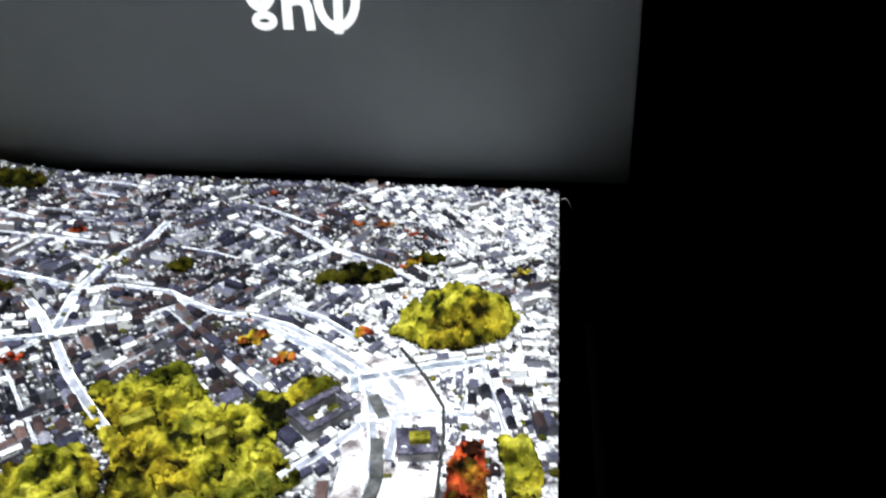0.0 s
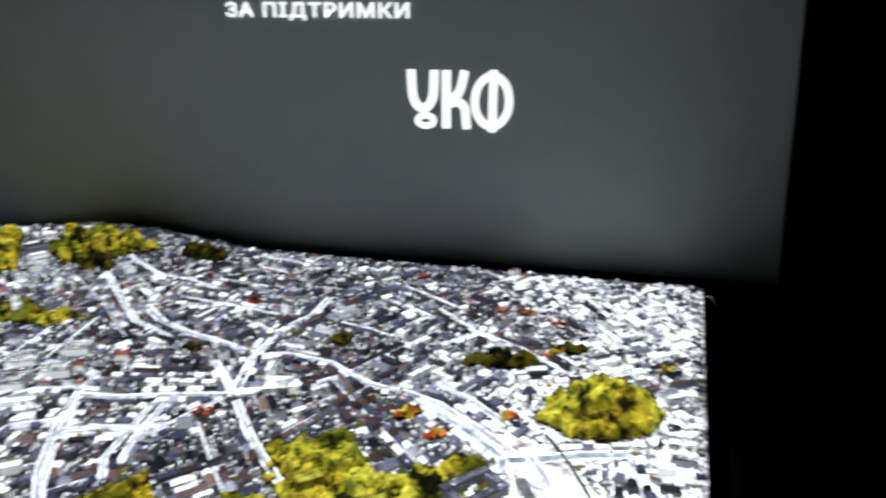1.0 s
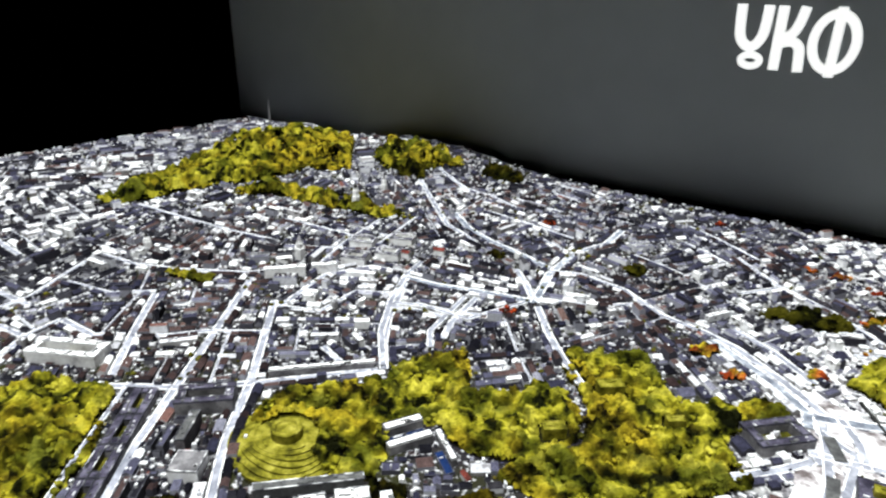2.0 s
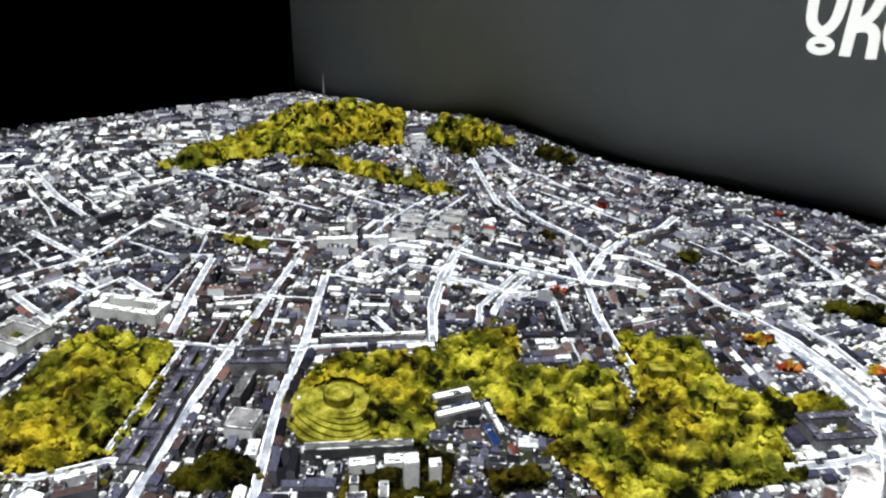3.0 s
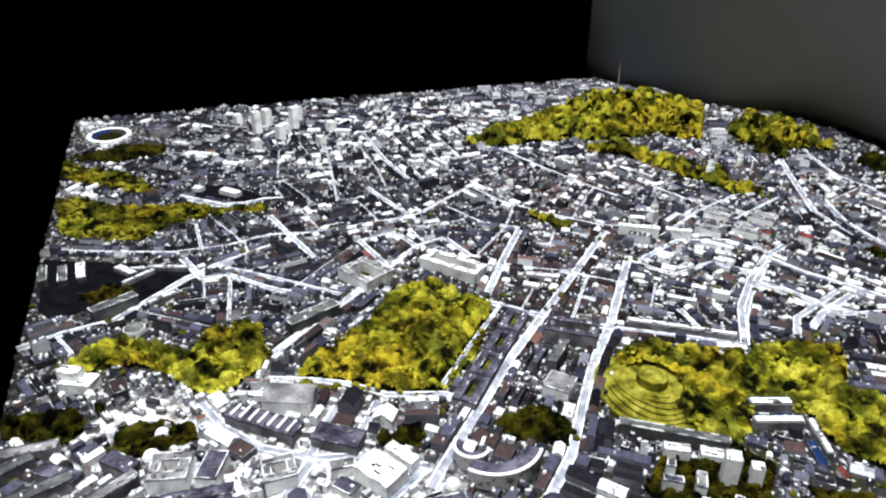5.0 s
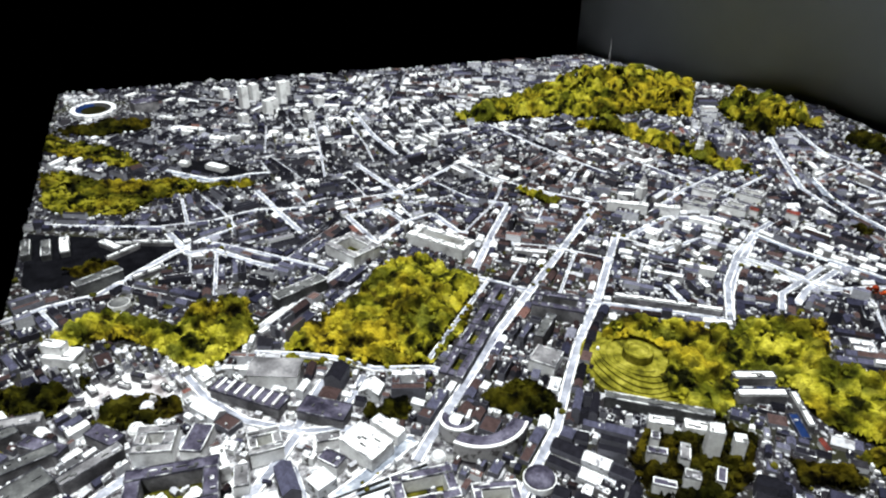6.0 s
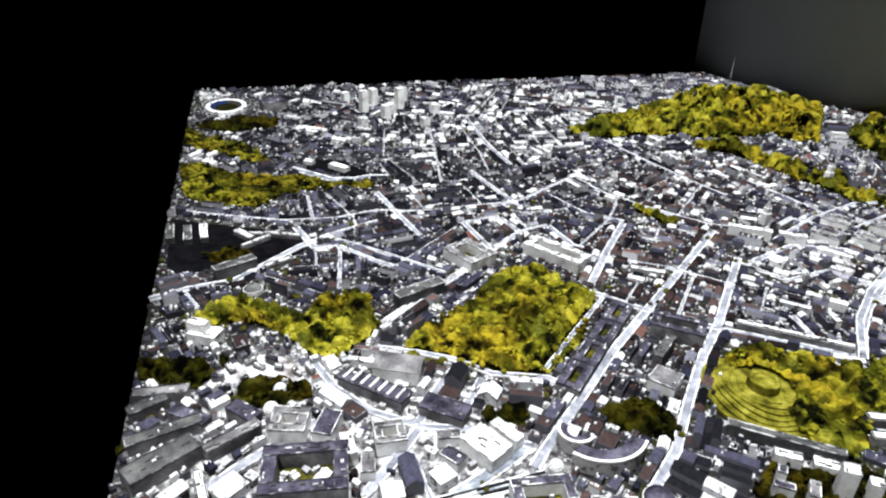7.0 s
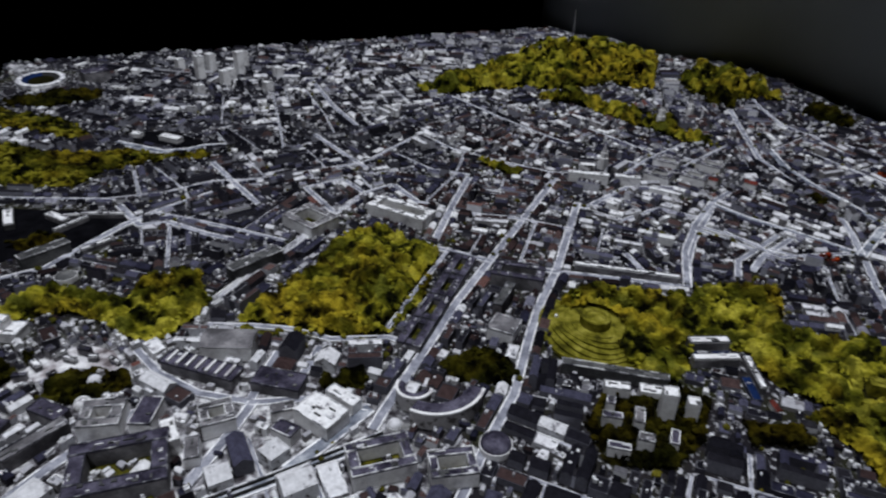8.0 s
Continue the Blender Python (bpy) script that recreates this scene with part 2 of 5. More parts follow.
def rect_points(x, y, turn, lx, ly):
    nu, nv = max(3, int(lx / 0.005) + 1), max(3, int(ly / 0.005) + 1)
    u, v = np.meshgrid(np.linspace(-lx / 2, lx / 2, nu), np.linspace(-ly / 2, ly / 2, nv))
    c, s = math.cos(turn), math.sin(turn)
    return x + u * c - v * s, y + u * s + v * c


def free(x, y, turn, lx, ly):
    return not PLAN[cells(*rect_points(x, y, turn, lx, ly))].any()


def claim(x, y, turn, lx, ly, what=3):
    PLAN[cells(*rect_points(x, y, turn, lx, ly))] = what


# ---- the hall ----
def slab(name, lo, hi, m, label):
    bm = bmesh.new()
    box(bm, [b - a for a, b in zip(lo, hi)], Matrix.Translation([(a + b) / 2 for a, b in zip(lo, hi)]))
    return tagged(part(name, bm, m, label=label), kind="structure")


slab("floor", (-8, -5, -0.1), (5, 6, 0), BLACK, "matt black floor of a dark exhibition hall")
slab("ceiling", (-8, -5, 8.0), (5, 6, 8.1), BLACK, "matt black ceiling of the dark hall")
slab("wall_west", (-8.2, -5, 0), (-8, 6, 8), BLACK, "black wall of the dark hall")
slab("wall_east", (5, -5, 0), (5.2, 6, 8), BLACK, "black wall of the dark hall")
slab("wall_north", (-8, 6, 0), (5, 6.2, 8), BLACK, "black wall of the dark hall")
slab("wall_south", (-8, -5.2, 0), (5, -5, 8), BLACK, "black wall of the dark hall")


# ---- the lettered panel behind the model ----
PX0, PX1, PY, PZ = -3.73, 0.865, 2.45, 2.95


def exhibition_screen():
    root = tagged(new("exhibition_screen"), "matt grey projection screen with glowing white lettering behind the model", "screen")
    root.location = ((PX0 + PX1) / 2, PY, 0)
    bm = bmesh.new()
    outline = [(PX0, 0.69), (PX1, 0.69), (PX1 - 0.155, PZ), (PX0, PZ)]
    front, back = [[bm.verts.new((x, y, z)) for x, z in outline] for y in (PY, PY + 0.05)]
    bm.faces.new(front)
    bm.faces.new(back[::-1])
    for i in range(4):
        bm.faces.new((front[i], back[i], back[i - 3], front[i - 3]))
    bmesh.ops.recalc_face_normals(bm, faces=bm.faces)
    bmesh.ops.bevel(bm, geom=bm.edges[:], offset=0.006, segments=2, affect="EDGES")
    part("board", bm, PANEL, root)
    text = bpy.data.curves.new("lettering", "FONT")
    text.body, text.size, text.extrude, text.bevel_depth = "ЗА ПІДТРИМКИ", 0.078, 0.0012, 0.0014
    text.space_character = 1.12
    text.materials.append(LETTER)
    ob = new("lettering", text)
    ob.parent, ob.matrix_parent_inverse = root, Matrix.Translation(-root.location)
    ob.matrix_basis = pose(-1.517, PY - 0.003, 1.726, 90, 0, 0)
    tagged(ob, "white capital lettering")
    bpy.context.view_layer.update()
    wide = ob.dimensions.x
    ob.scale = (0.81 / wide, 1, 1)

    def stroke(name, pts, w, closed=False, lift=0.0):
        """A flat rounded bar that follows pts, given on a plate 203 wide and 110 high."""
        k = 0.456 / 203
        cu = bpy.data.curves.new(name, "CURVE")
        cu.dimensions, cu.fill_mode = "3D", "FULL"
        sp = cu.splines.new("NURBS")
        sp.points.add(len(pts) - 1)
        for p, (u, v) in zip(sp.points, pts):
            p.co = (u * k, (110 - v) * k, 0, 1)
        sp.use_endpoint_u, sp.use_cyclic_u, sp.order_u = not closed, closed, 3
        cu.bevel_depth, cu.bevel_resolution, cu.use_fill_caps = w * k / 2, 3, True
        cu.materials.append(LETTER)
        o = new(name, cu)
        o.parent, o.matrix_parent_inverse = root, Matrix.Translation(-root.location)
        o.matrix_basis = pose(-0.716, PY - 0.001 - lift, 1.279, 90, 0, 0) @ Matrix.Diagonal((1, 1, 0.08, 1))
        return tagged(o, "white shape of an emblem")

    ring = [(math.cos(a), math.sin(a)) for a in np.linspace(0, 2 * math.pi, 12, endpoint=False)]
    stroke("emblem_hook", [(9, 2), (10, 30), (14, 62), (34, 76), (50, 58), (53, 30), (53, 2)], 17)
    stroke("emblem_ring", [(37 + 16 * c, 95 + 10 * s) for c, s in ring], 12, True)
    stroke("emblem_stem", [(76, 2), (76, 40), (77, 108)], 17)
    stroke("emblem_arm", [(78, 58), (96, 50), (106, 28), (110, 2)], 16, lift=0.0012)
    stroke("emblem_arch", [(78, 64), (96, 56), (112, 66), (114, 88), (116, 108)], 16, lift=0.0006)
    stroke("emblem_oval", [(162 + 33 * c, 56 + 47 * s) for c, s in ring], 15, True)
    stroke("emblem_bar", [(164, 0), (164, 50), (164, 112)], 15, lift=0.0022)
    return root


exhibition_screen()


# ---- the projectors: unseen lamp housings; long hoods added so that light falls on the model alone ----
def projector(place):
    root = tagged(new("projector"), "unseen black ceiling projector with a long tapered hood added to mask its light", "projector", "projectors over the model")
    root.location = place
    lamp = Vector(place)
    rim = [Vector((x, y, TOP)) for x, y in (A, (B[0], 2.385), (C[0] + 0.01, 2.335), D)]

    def mouth(bm, grow):
        edge = [lamp.lerp(p, 0.15) for p in rim]
        mid = sum(edge, Vector()) / 4
        return [bm.verts.new(mid + (p - mid) * grow) for p in edge]

    def neck(bm, half):
        return [bm.verts.new(lamp + Vector((x * half, y * half, 0.045))) for x, y in ((-1, -1), (-1, 1), (1, 1), (1, -1))]

    bm = bmesh.new()
    rings = [neck(bm, 0.22), mouth(bm, 1.0), mouth(bm, 1.06), neck(bm, 0.24)]
    for p, q in zip(rings, rings[1:] + rings[:1]):
        for i in range(4):
            bm.faces.new((p[i], p[i - 3], q[i - 3], q[i]))
    bmesh.ops.recalc_face_normals(bm, faces=bm.faces)
    part("mask_hood", bm, BLACK, root)
    bm = bmesh.new()
    box(bm, (0.5, 0.6, 0.3), Matrix.Translation(lamp + Vector((0, 0, 0.19))), 0.02)
    part("housing", bm, BOARD, root)
    bm = bmesh.new()
    bmesh.ops.create_cone(bm, cap_ends=True, segments=16, radius1=0.03, radius2=0.03, depth=0.28, matrix=Matrix.Translation(lamp + Vector((0, 0, 0.465))))
    part("ceiling_pole", bm, BOARD, root)


for place, _ in LAMPS:
    projector(place)


# ---- plinth and model ----
def prism(name, corners, z0, z1, m, parent=None, label=""):
    bm = bmesh.new()
    low = [bm.verts.new((x, y, z0)) for x, y in corners]
    high = [bm.verts.new((x, y, z1)) for x, y in corners]
    bm.faces.new(low)
    bm.faces.new(high)
    for i in range(len(corners)):
        j = (i + 1) % len(corners)
        bm.faces.new((low[i], low[j], high[j], high[i]))
    bmesh.ops.recalc_face_normals(bm, faces=bm.faces)
    return part(name, bm, m, parent, label)


def scaled(k):
    cx, cy = sum(p[0] for p in (A, B, C, D)) / 4, sum(p[1] for p in (A, B, C, D)) / 4
    return [(cx + (x - cx) * k, cy + (y - cy) * k) for x, y in (A, B, C, D)]


tagged(prism("panel_ledge", [(-3.8, 2.425), (-3.8, 2.7), (0.9, 2.7), (0.9, 2.425)], 0.0, 0.69, BLACK), "black cloth-covered ledge that carries the display panel", "ledge")
tagged(prism("display_plinth", scaled(0.97), 0.0, 0.60, BLACK), "low black cloth-covered plinth under the city model", "plinth")
MODEL = tagged(new("city_model"), "large white relief model of a city under projected light", "architectural model")
MODEL.location = (-1.75, 0.7, 0.60)
prism("base_board", scaled(0.999), 0.60, 0.688, BOARD, MODEL, "dark edge board")


def paving(x, y):
    """How far the ground is pale paving: squares by the river of streets in the east and by the front."""
    east = bump_at(x, y, 0.12, 1.1, 0.5, 0.85, 0.2, 1.0, 0.5)
    front = bump_at(x, y, -1.15, -0.62, 0.55, 0.5, 0.5, 0.62, 0.4)
    corner = bump_at(x, y, 0.3, 2.0, 0.6, 0.6, 0.0, 0.9, 0.4)
    return np.clip(np.maximum(np.maximum(east, front), corner), 0, 1)


def terrain():
    nu, nv = 230, 190
    u, v = np.meshgrid(np.linspace(0, 1, nu), np.linspace(0, 1, nv))
    x = (1 - u) * (1 - v) * A[0] + (1 - u) * v * B[0] + u * v * C[0] + u * (1 - v) * D[0]
    y = (1 - u) * (1 - v) * A[1] + (1 - u) * v * B[1] + u * v * C[1] + u * (1 - v) * D[1]
    z = land(x, y)
    verts = list(zip(x.ravel().tolist(), y.ravel().tolist(), z.ravel().tolist()))
    faces = [(r * nu + c, r * nu + c + 1, (r + 1) * nu + c + 1, (r + 1) * nu + c) for r in range(nv - 1) for c in range(nu - 1)]
    n = len(verts)
    rim = [i for i in range(nu)] + [r * nu + nu - 1 for r in range(1, nv)] + [(nv - 1) * nu + c for c in range(nu - 2, -1, -1)] + [r * nu for r in range(nv - 2, 0, -1)]
    verts += [(verts[i][0], verts[i][1], 0.69) for i in rim]
    faces += [(rim[k], n + k, n + (k + 1) % len(rim), rim[(k + 1) % len(rim)]) for k in range(len(rim))]
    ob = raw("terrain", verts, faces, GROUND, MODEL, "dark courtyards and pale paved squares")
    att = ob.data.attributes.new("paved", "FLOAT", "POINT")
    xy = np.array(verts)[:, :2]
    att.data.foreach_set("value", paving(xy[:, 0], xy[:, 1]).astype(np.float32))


terrain()

# ---- streets ----
LINES = []


def ribbon(pts, w, lift):
    """A strip along pts that follows the land: roadway (slot 0) between two pale kerbs (slot 1)."""
    run = [Vector(pts[0])]
    for p in pts[1:]:
        p, q = Vector(p), run[-1]
        k = max(1, int((p - q).length / 0.02))
        run += [q.lerp(p, i / k) for i in range(1, k + 1)]
    verts, faces, slots = [], [], []
    for i, p in enumerate(run):
        d = (run[min(i + 1, len(run) - 1)] - run[max(i - 1, 0)]).normalized()
        side = Vector((-d.y, d.x)) * w / 2
        for f, dz in ((1.04, -0.002), (1.0, lift + 0.0006), (0.76, lift + 0.0006), (0.73, lift), (-0.73, lift), (-0.76, lift + 0.0006), (-1.0, lift + 0.0006), (-1.04, -0.002)):
            q = p + side * f
            verts.append((q.x, q.y, float(land(q.x, q.y)) + dz))
        if i:
            b = 8 * i
            faces += [(b - 8 + k, b + k, b + k + 1, b - 7 + k) for k in range(7)]
            slots += [1, 1, 1, 0, 1, 1, 1]
    for p, q in zip(run, run[1:]):
        d = q - p
        claim((p.x + q.x) / 2, (p.y + q.y) / 2, math.atan2(d.y, d.x), d.length + 0.004, w + 0.003, 1)
    return verts, faces, slots


def street(w, *pts):
    w = 0.005 + 0.56 * w
    verts, faces, slots = ribbon(pts, w, 0.0015 + 0.00006 * len(LINES))
    raw("street", verts, faces, [AVENUE if w > 0.026 else STREET, KERB], MODEL, "", slots)
    LINES.append((w, pts))


street(0.030, (-1.87, 0.52), (-1.73, 0.36), (-1.57, 0.19))
street(0.012, (-1.51, 0.2), (-1.38, 0.01), (-1.28, -0.13))
street(0.030, (-1.72, 0.77), (-1.54, 0.48), (-1.4, 0.25), (-1.29, 0.07), (-1.15, -0.13), (-1.06, -0.26), (-1.03, -0.3))
street(0.030, (-1.54, 0.7), (-1.28, 0.38), (-1.19, 0.25), (-1.06, 0.09))
street(0.028, (-1.06, 0.09), (-0.964, -0.021), (-0.899, -0.128), (-0.824, -0.241), (-0.76, -0.33))
street(0.045, (-1.035, -0.72), (-1.03, -0.643), (-1.018, -0.504), (-1.011, -0.396), (-1.003, -0.29))
street(0.030, (-0.22, 0.7), (-0.14, 0.78), (-0.07, 0.87))
street(0.028, (-1.54, 0.16), (-1.4, 0.25), (-1.26, 0.37), (-1.05, 0.59))
street(0.030, (-1.5, 0.68), (-1.51, 0.75), (-1.54, 0.92), (-1.46, 1.06), (-1.35, 1.09))
street(0.030, (-1.04, 0.6), (-1.12, 0.7), (-1.19, 0.81), (-1.26, 0.96), (-1.31, 1.06))
street(0.050, (-1.31, 1.06), (-1.2, 1.07), (-1.07, 1.11), (-0.95, 1.14), (-0.89, 1.15))
street(0.030, (-0.89, 1.15), (-0.97, 1.25), (-1.05, 1.33))
street(0.040, (-0.89, 1.15), (-0.94, 1.36), (-0.94, 1.58), (-0.88, 1.72), (-0.88, 1.89))
street(0.030, (-0.87, 1.13), (-0.77, 1), (-0.68, 0.9), (-0.58, 0.79))
street(0.036, (-0.95, 1.38), (-0.85, 1.42), (-0.69, 1.39), (-0.54, 1.29), (-0.42, 1.27), (-0.32, 1.23), (-0.2, 1.14), (-0.13, 1.08), (-0.08, 1.03))
street(0.028, (-0.88, 1.18), (-0.73, 1.23), (-0.62, 1.33), (-0.52, 1.29))
street(0.045, (-1.52, 1.67), (-1.37, 1.55), (-1.24, 1.49), (-1.13, 1.46), (-0.96, 1.4))
street(0.035, (-0.68, 2.09), (-0.53, 2), (-0.38, 1.89))
street(0.030, (-0.65, 1.91), (-0.56, 1.86), (-0.47, 1.8))
street(0.020, (-0.76, 1.68), (-0.65, 1.65), (-0.56, 1.61))
street(0.025, (-1.45, 2.27), (-1.27, 2.26), (-1.09, 2.22))
street(0.025, (-1.46, 2.17), (-1.31, 2.16), (-1.15, 2.1))
street(0.025, (-1.41, 1.98), (-1.26, 1.95), (-1.16, 1.94))
street(0.030, (-1.9, 2.12), (-1.65, 1.97), (-1.5, 1.94), (-1.35, 1.88))
street(0.020, (-1.09, 1.62), (-0.98, 1.57), (-0.93, 1.56))
street(0.020, (-1.59, 0.9), (-1.67, 1.16), (-1.71, 1.41), (-1.68, 1.52))
street(0.020, (-2.02, 1.21), (-1.76, 1.23), (-1.56, 1.23), (-1.61, 1.54))
street(0.022, (-1.26, 0.89), (-1.16, 0.93), (-1.04, 0.96), (-0.95, 1))
street(0.025, (-1, 0.81), (-1.03, 0.9), (-1.05, 1.07))
street(0.020, (-1.82, 1.02), (-1.64, 1.12), (-1.47, 1.24))
street(0.022, (-1.24, 0.59), (-1.12, 0.55))
street(0.020, (-1.5, 0.68), (-1.38, 0.73), (-1.38, 0.89), (-1.28, 0.94))
street(0.022, (-1.69, 0.33), (-1.62, 0.39), (-1.56, 0.46), (-1.41, 0.56))
street(0.028, (-1.59, -0.4), (-1.66, -0.28), (-1.73, -0.16), (-1.83, -0.01), (-1.93, 0.16), (-1.94, 0.27))
street(0.030, (-1.94, 0.27), (-1.79, 0.27), (-1.72, 0.32))
street(0.025, (-1.93, 0.16), (-2.06, 0.15), (-2.06, 0.02), (-1.85, 0.02))
street(0.025, (-2.41, -0.17), (-2.19, -0.16), (-2.02, -0.15))
street(0.022, (-2.49, -0.86), (-2.41, -0.74), (-2.28, -0.53), (-2.24, -0.37), (-2.25, -0.22), (-2.19, -0.08), (-2.17, 0.1), (-2.15, 0.28))
street(0.028, (-2.49, 0.24), (-2.25, 0.25), (-2.1, 0.26))
street(0.020, (-2.15, 0.28), (-2.23, 0.45), (-2.29, 0.59))
street(0.025, (-2.29, 0.59), (-2.1, 0.61), (-1.94, 0.68), (-1.76, 0.78), (-1.69, 0.86))
street(0.020, (-2.16, 0.41), (-1.99, 0.44), (-1.88, 0.53))
street(0.030, (-3.16, 0.53), (-2.76, 0.45), (-2.45, 0.42))
street(0.022, (-3.85, -0.24), (-3.63, -0.07), (-3.48, 0.09), (-3.32, 0.35), (-3.1, 0.68))
street(0.050, (-2.76, -0.41), (-2.67, -0.35), (-2.585, -0.29), (-2.56, -0.21), (-2.565, -0.14), (-2.54, -0.08))
street(0.022, (-2.64, 0.97), (-2.32, 0.98), (-2.07, 1), (-1.88, 1.03))
street(0.030, (-2.219, -0.503), (-2.06, -0.48), (-2.034, -0.405), (-1.918, -0.34), (-1.85, -0.289))
street(0.030, (-1.92, -0.95), (-1.94, -0.85), (-1.94, -0.73), (-2.08, -0.52), (-2.12, -0.43), (-2.17, -0.24))
street(0.020, (-2.12, -0.43), (-2.01, -0.34), (-1.9, -0.26), (-1.77, -0.17))
street(0.025, (-1.22, -0.46), (-1.27, -0.42), (-1.33, -0.36))
street(0.025, (-1.2, -0.39), (-1.25, -0.33), (-1.3, -0.28))
street(0.020, (-1.5, -0.46), (-1.44, -0.37), (-1.39, -0.31), (-1.31, -0.25), (-1.25, -0.14), (-1.18, -0.1))
street(0.022, (-1.49, -0.61), (-1.39, -0.59), (-1.29, -0.54), (-1.21, -0.46), (-1.16, -0.36), (-1.08, -0.28))
street(0.030, (-1.21, -0.46), (-1.14, -0.54), (-1.08, -0.62))
street(0.045, (-1.08, -0.28), (-1.04, -0.4), (-1.02, -0.47))
street(0.030, (-1.19, -0.89), (-1.23, -0.82), (-1.27, -0.73), (-1.3, -0.65))
street(0.026, (-1.05, 0.61), (-1.16, 0.74), (-1.25, 0.9), (-1.32, 1.07), (-1.34, 1.19))
street(0.022, (-1.23, 0.87), (-1.14, 0.9), (-1.06, 0.91), (-1.08, 1.05))
street(0.022, (-1.06, 0.91), (-1.05, 0.82), (-1, 0.75))
street(0.040, (-0.39, 1.23), (-0.27, 1.15), (-0.19, 1.09), (-0.12, 1.02), (-0.11, 0.96))
street(0.020, (-0.45, 1.87), (-0.29, 1.71), (-0.12, 1.61), (0.01, 1.48))
street(0.030, (-0.15, 0.97), (-0.11, 0.91), (-0.07, 0.84))
street(0.050, (-0.11, 1.01), (-0.04, 1.03), (0.07, 1.07), (0.2, 1.1))
street(0.030, (-0.06, 1.05), (-0.01, 0.96), (0.01, 0.88))
street(0.030, (-0.1, 0.87), (-0.02, 0.88), (0.06, 0.9), (0.15, 0.89))
street(0.030, (-0.35, 1.33), (-0.23, 1.26), (-0.12, 1.16))
street(0.020, (-1.41, 1.76), (-1.25, 1.74), (-1, 1.69))
street(0.020, (-0.38, 1.58), (-0.29, 1.69))
street(0.020, (-0.05, 1.37), (0.07, 1.43), (0.26, 1.55))
street(0.020, (-1.18, 0.93), (-1, 0.94), (-0.91, 1.13))
street(0.030, (-0.09, 0.96), (-0.01, 0.91), (-0.02, 0.75))
street(0.020, (-1.8, 2.07), (-1.63, 1.94), (-1.47, 1.95))
street(0.030, (-1.88, 1.94), (-1.72, 1.78), (-1.46, 1.53), (-1.29, 1.45))
street(0.030, (-0.09, 1.0), (-0.07, 0.92), (-0.06, 0.85), (-0.05, 0.78), (-0.05, 0.6))


def plaza(*poly):
    """A pale paved square, a thin slab over the terrain, that stays free of houses."""
    verts = [(x, y, float(land(x, y)) + 0.0012) for x, y in poly] + [(x, y, float(land(x, y)) - 0.004) for x, y in poly]
    n = len(poly)
    raw("plaza", verts, [tuple(range(n))] + [(i, i + n, (i + 1) % n + n, (i + 1) % n) for i in range(n)], PAVING, MODEL, "pale paved square")
    PLAN[inside(list(poly), gx, gy) & (PLAN == 0)] = 1


plaza((-0.17, 1.12), (-0.03, 1.09), (0.054, 1.017), (0.11, 0.917), (0.085, 0.855), (-0.02, 0.845), (-0.13, 0.9), (-0.1, 0.95))
plaza((-0.12, 0.84), (-0.11, 0.74), (-0.12, 0.62), (0.07, 0.61), (0.085, 0.725), (-0.02, 0.735), (-0.03, 0.84))
plaza((-1.5, -0.86), (-1.56, -0.79), (-1.57, -0.7), (-1.515, -0.65), (-1.41, -0.64), (-1.45, -0.67), (-1.5, -0.73), (-1.49, -0.79))


def sunk(name, label, m, *poly):
    """A flat dark field that stays free of houses."""
    verts = [(x, y, float(land(x, y)) + 0.0009) for x, y in poly]
    raw(name, verts, [tuple(range(len(poly)))], m, MODEL, label)
    PLAN[inside(list(poly), gx, gy) & (PLAN == 0)] = 3


sunk("rail_yard", "near black goods yard", YARD, (-2.43, -0.872), (-2.3, -0.69), (-2.17, -0.49), (-2.06, -0.5), (-1.99, -0.62), (-2.05, -0.72), (-2.02, -0.87), (-2.1, -0.9))
sunk("sports_field", "black open field beside a curved white road", YARD, (-2.86, -0.36), (-2.78, -0.2), (-2.6, -0.13), (-2.58, -0.2), (-2.62, -0.26), (-2.73, -0.35))

# ---- parks: their ground is claimed before anything is built ----
PARKS = []


def park(*poly, leaf="yellow"):
    poly = list(poly)
    claimed = inside(poly, gx, gy) & (PLAN != 1) & (PLAN != 9)
    PLAN[claimed] = 2
    PARKS.append((poly, leaf))


park((-1.74, 0.01), (-1.7, 0.09), (-1.6, 0.13), (-1.49, 0.16), (-1.34, 0.01), (-1.25, -0.14), (-1.26, -0.21), (-1.3, -0.26), (-1.36, -0.32), (-1.43, -0.41), (-1.48, -0.4), (-1.54, -0.32), (-1.58, -0.19), (-1.7, -0.05))
park((-1.73, -0.88), (-1.79, -0.85), (-1.82, -0.81), (-1.83, -0.74), (-1.85, -0.7), (-1.79, -0.68), (-1.7, -0.6), (-1.76, -0.53), (-1.74, -0.46), (-1.67, -0.42), (-1.58, -0.42), (-1.54, -0.46), (-1.51, -0.52), (-1.49, -0.56), (-1.52, -0.61), (-1.61, -0.65), (-1.68, -0.69), (-1.73, -0.76), (-1.71, -0.83))
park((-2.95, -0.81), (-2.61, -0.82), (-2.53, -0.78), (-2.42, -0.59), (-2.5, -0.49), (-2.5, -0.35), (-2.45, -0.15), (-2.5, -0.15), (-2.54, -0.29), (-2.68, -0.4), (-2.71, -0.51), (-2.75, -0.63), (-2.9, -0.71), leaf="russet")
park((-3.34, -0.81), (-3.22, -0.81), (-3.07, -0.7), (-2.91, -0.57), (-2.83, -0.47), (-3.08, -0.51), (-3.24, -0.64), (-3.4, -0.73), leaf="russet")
park((-2.43, 1.26), (-2.42, 1.49), (-2.12, 1.5), (-1.83, 1.54), (-1.59, 1.53), (-1.69, 1.44), (-1.98, 1.4), (-2.25, 1.39))
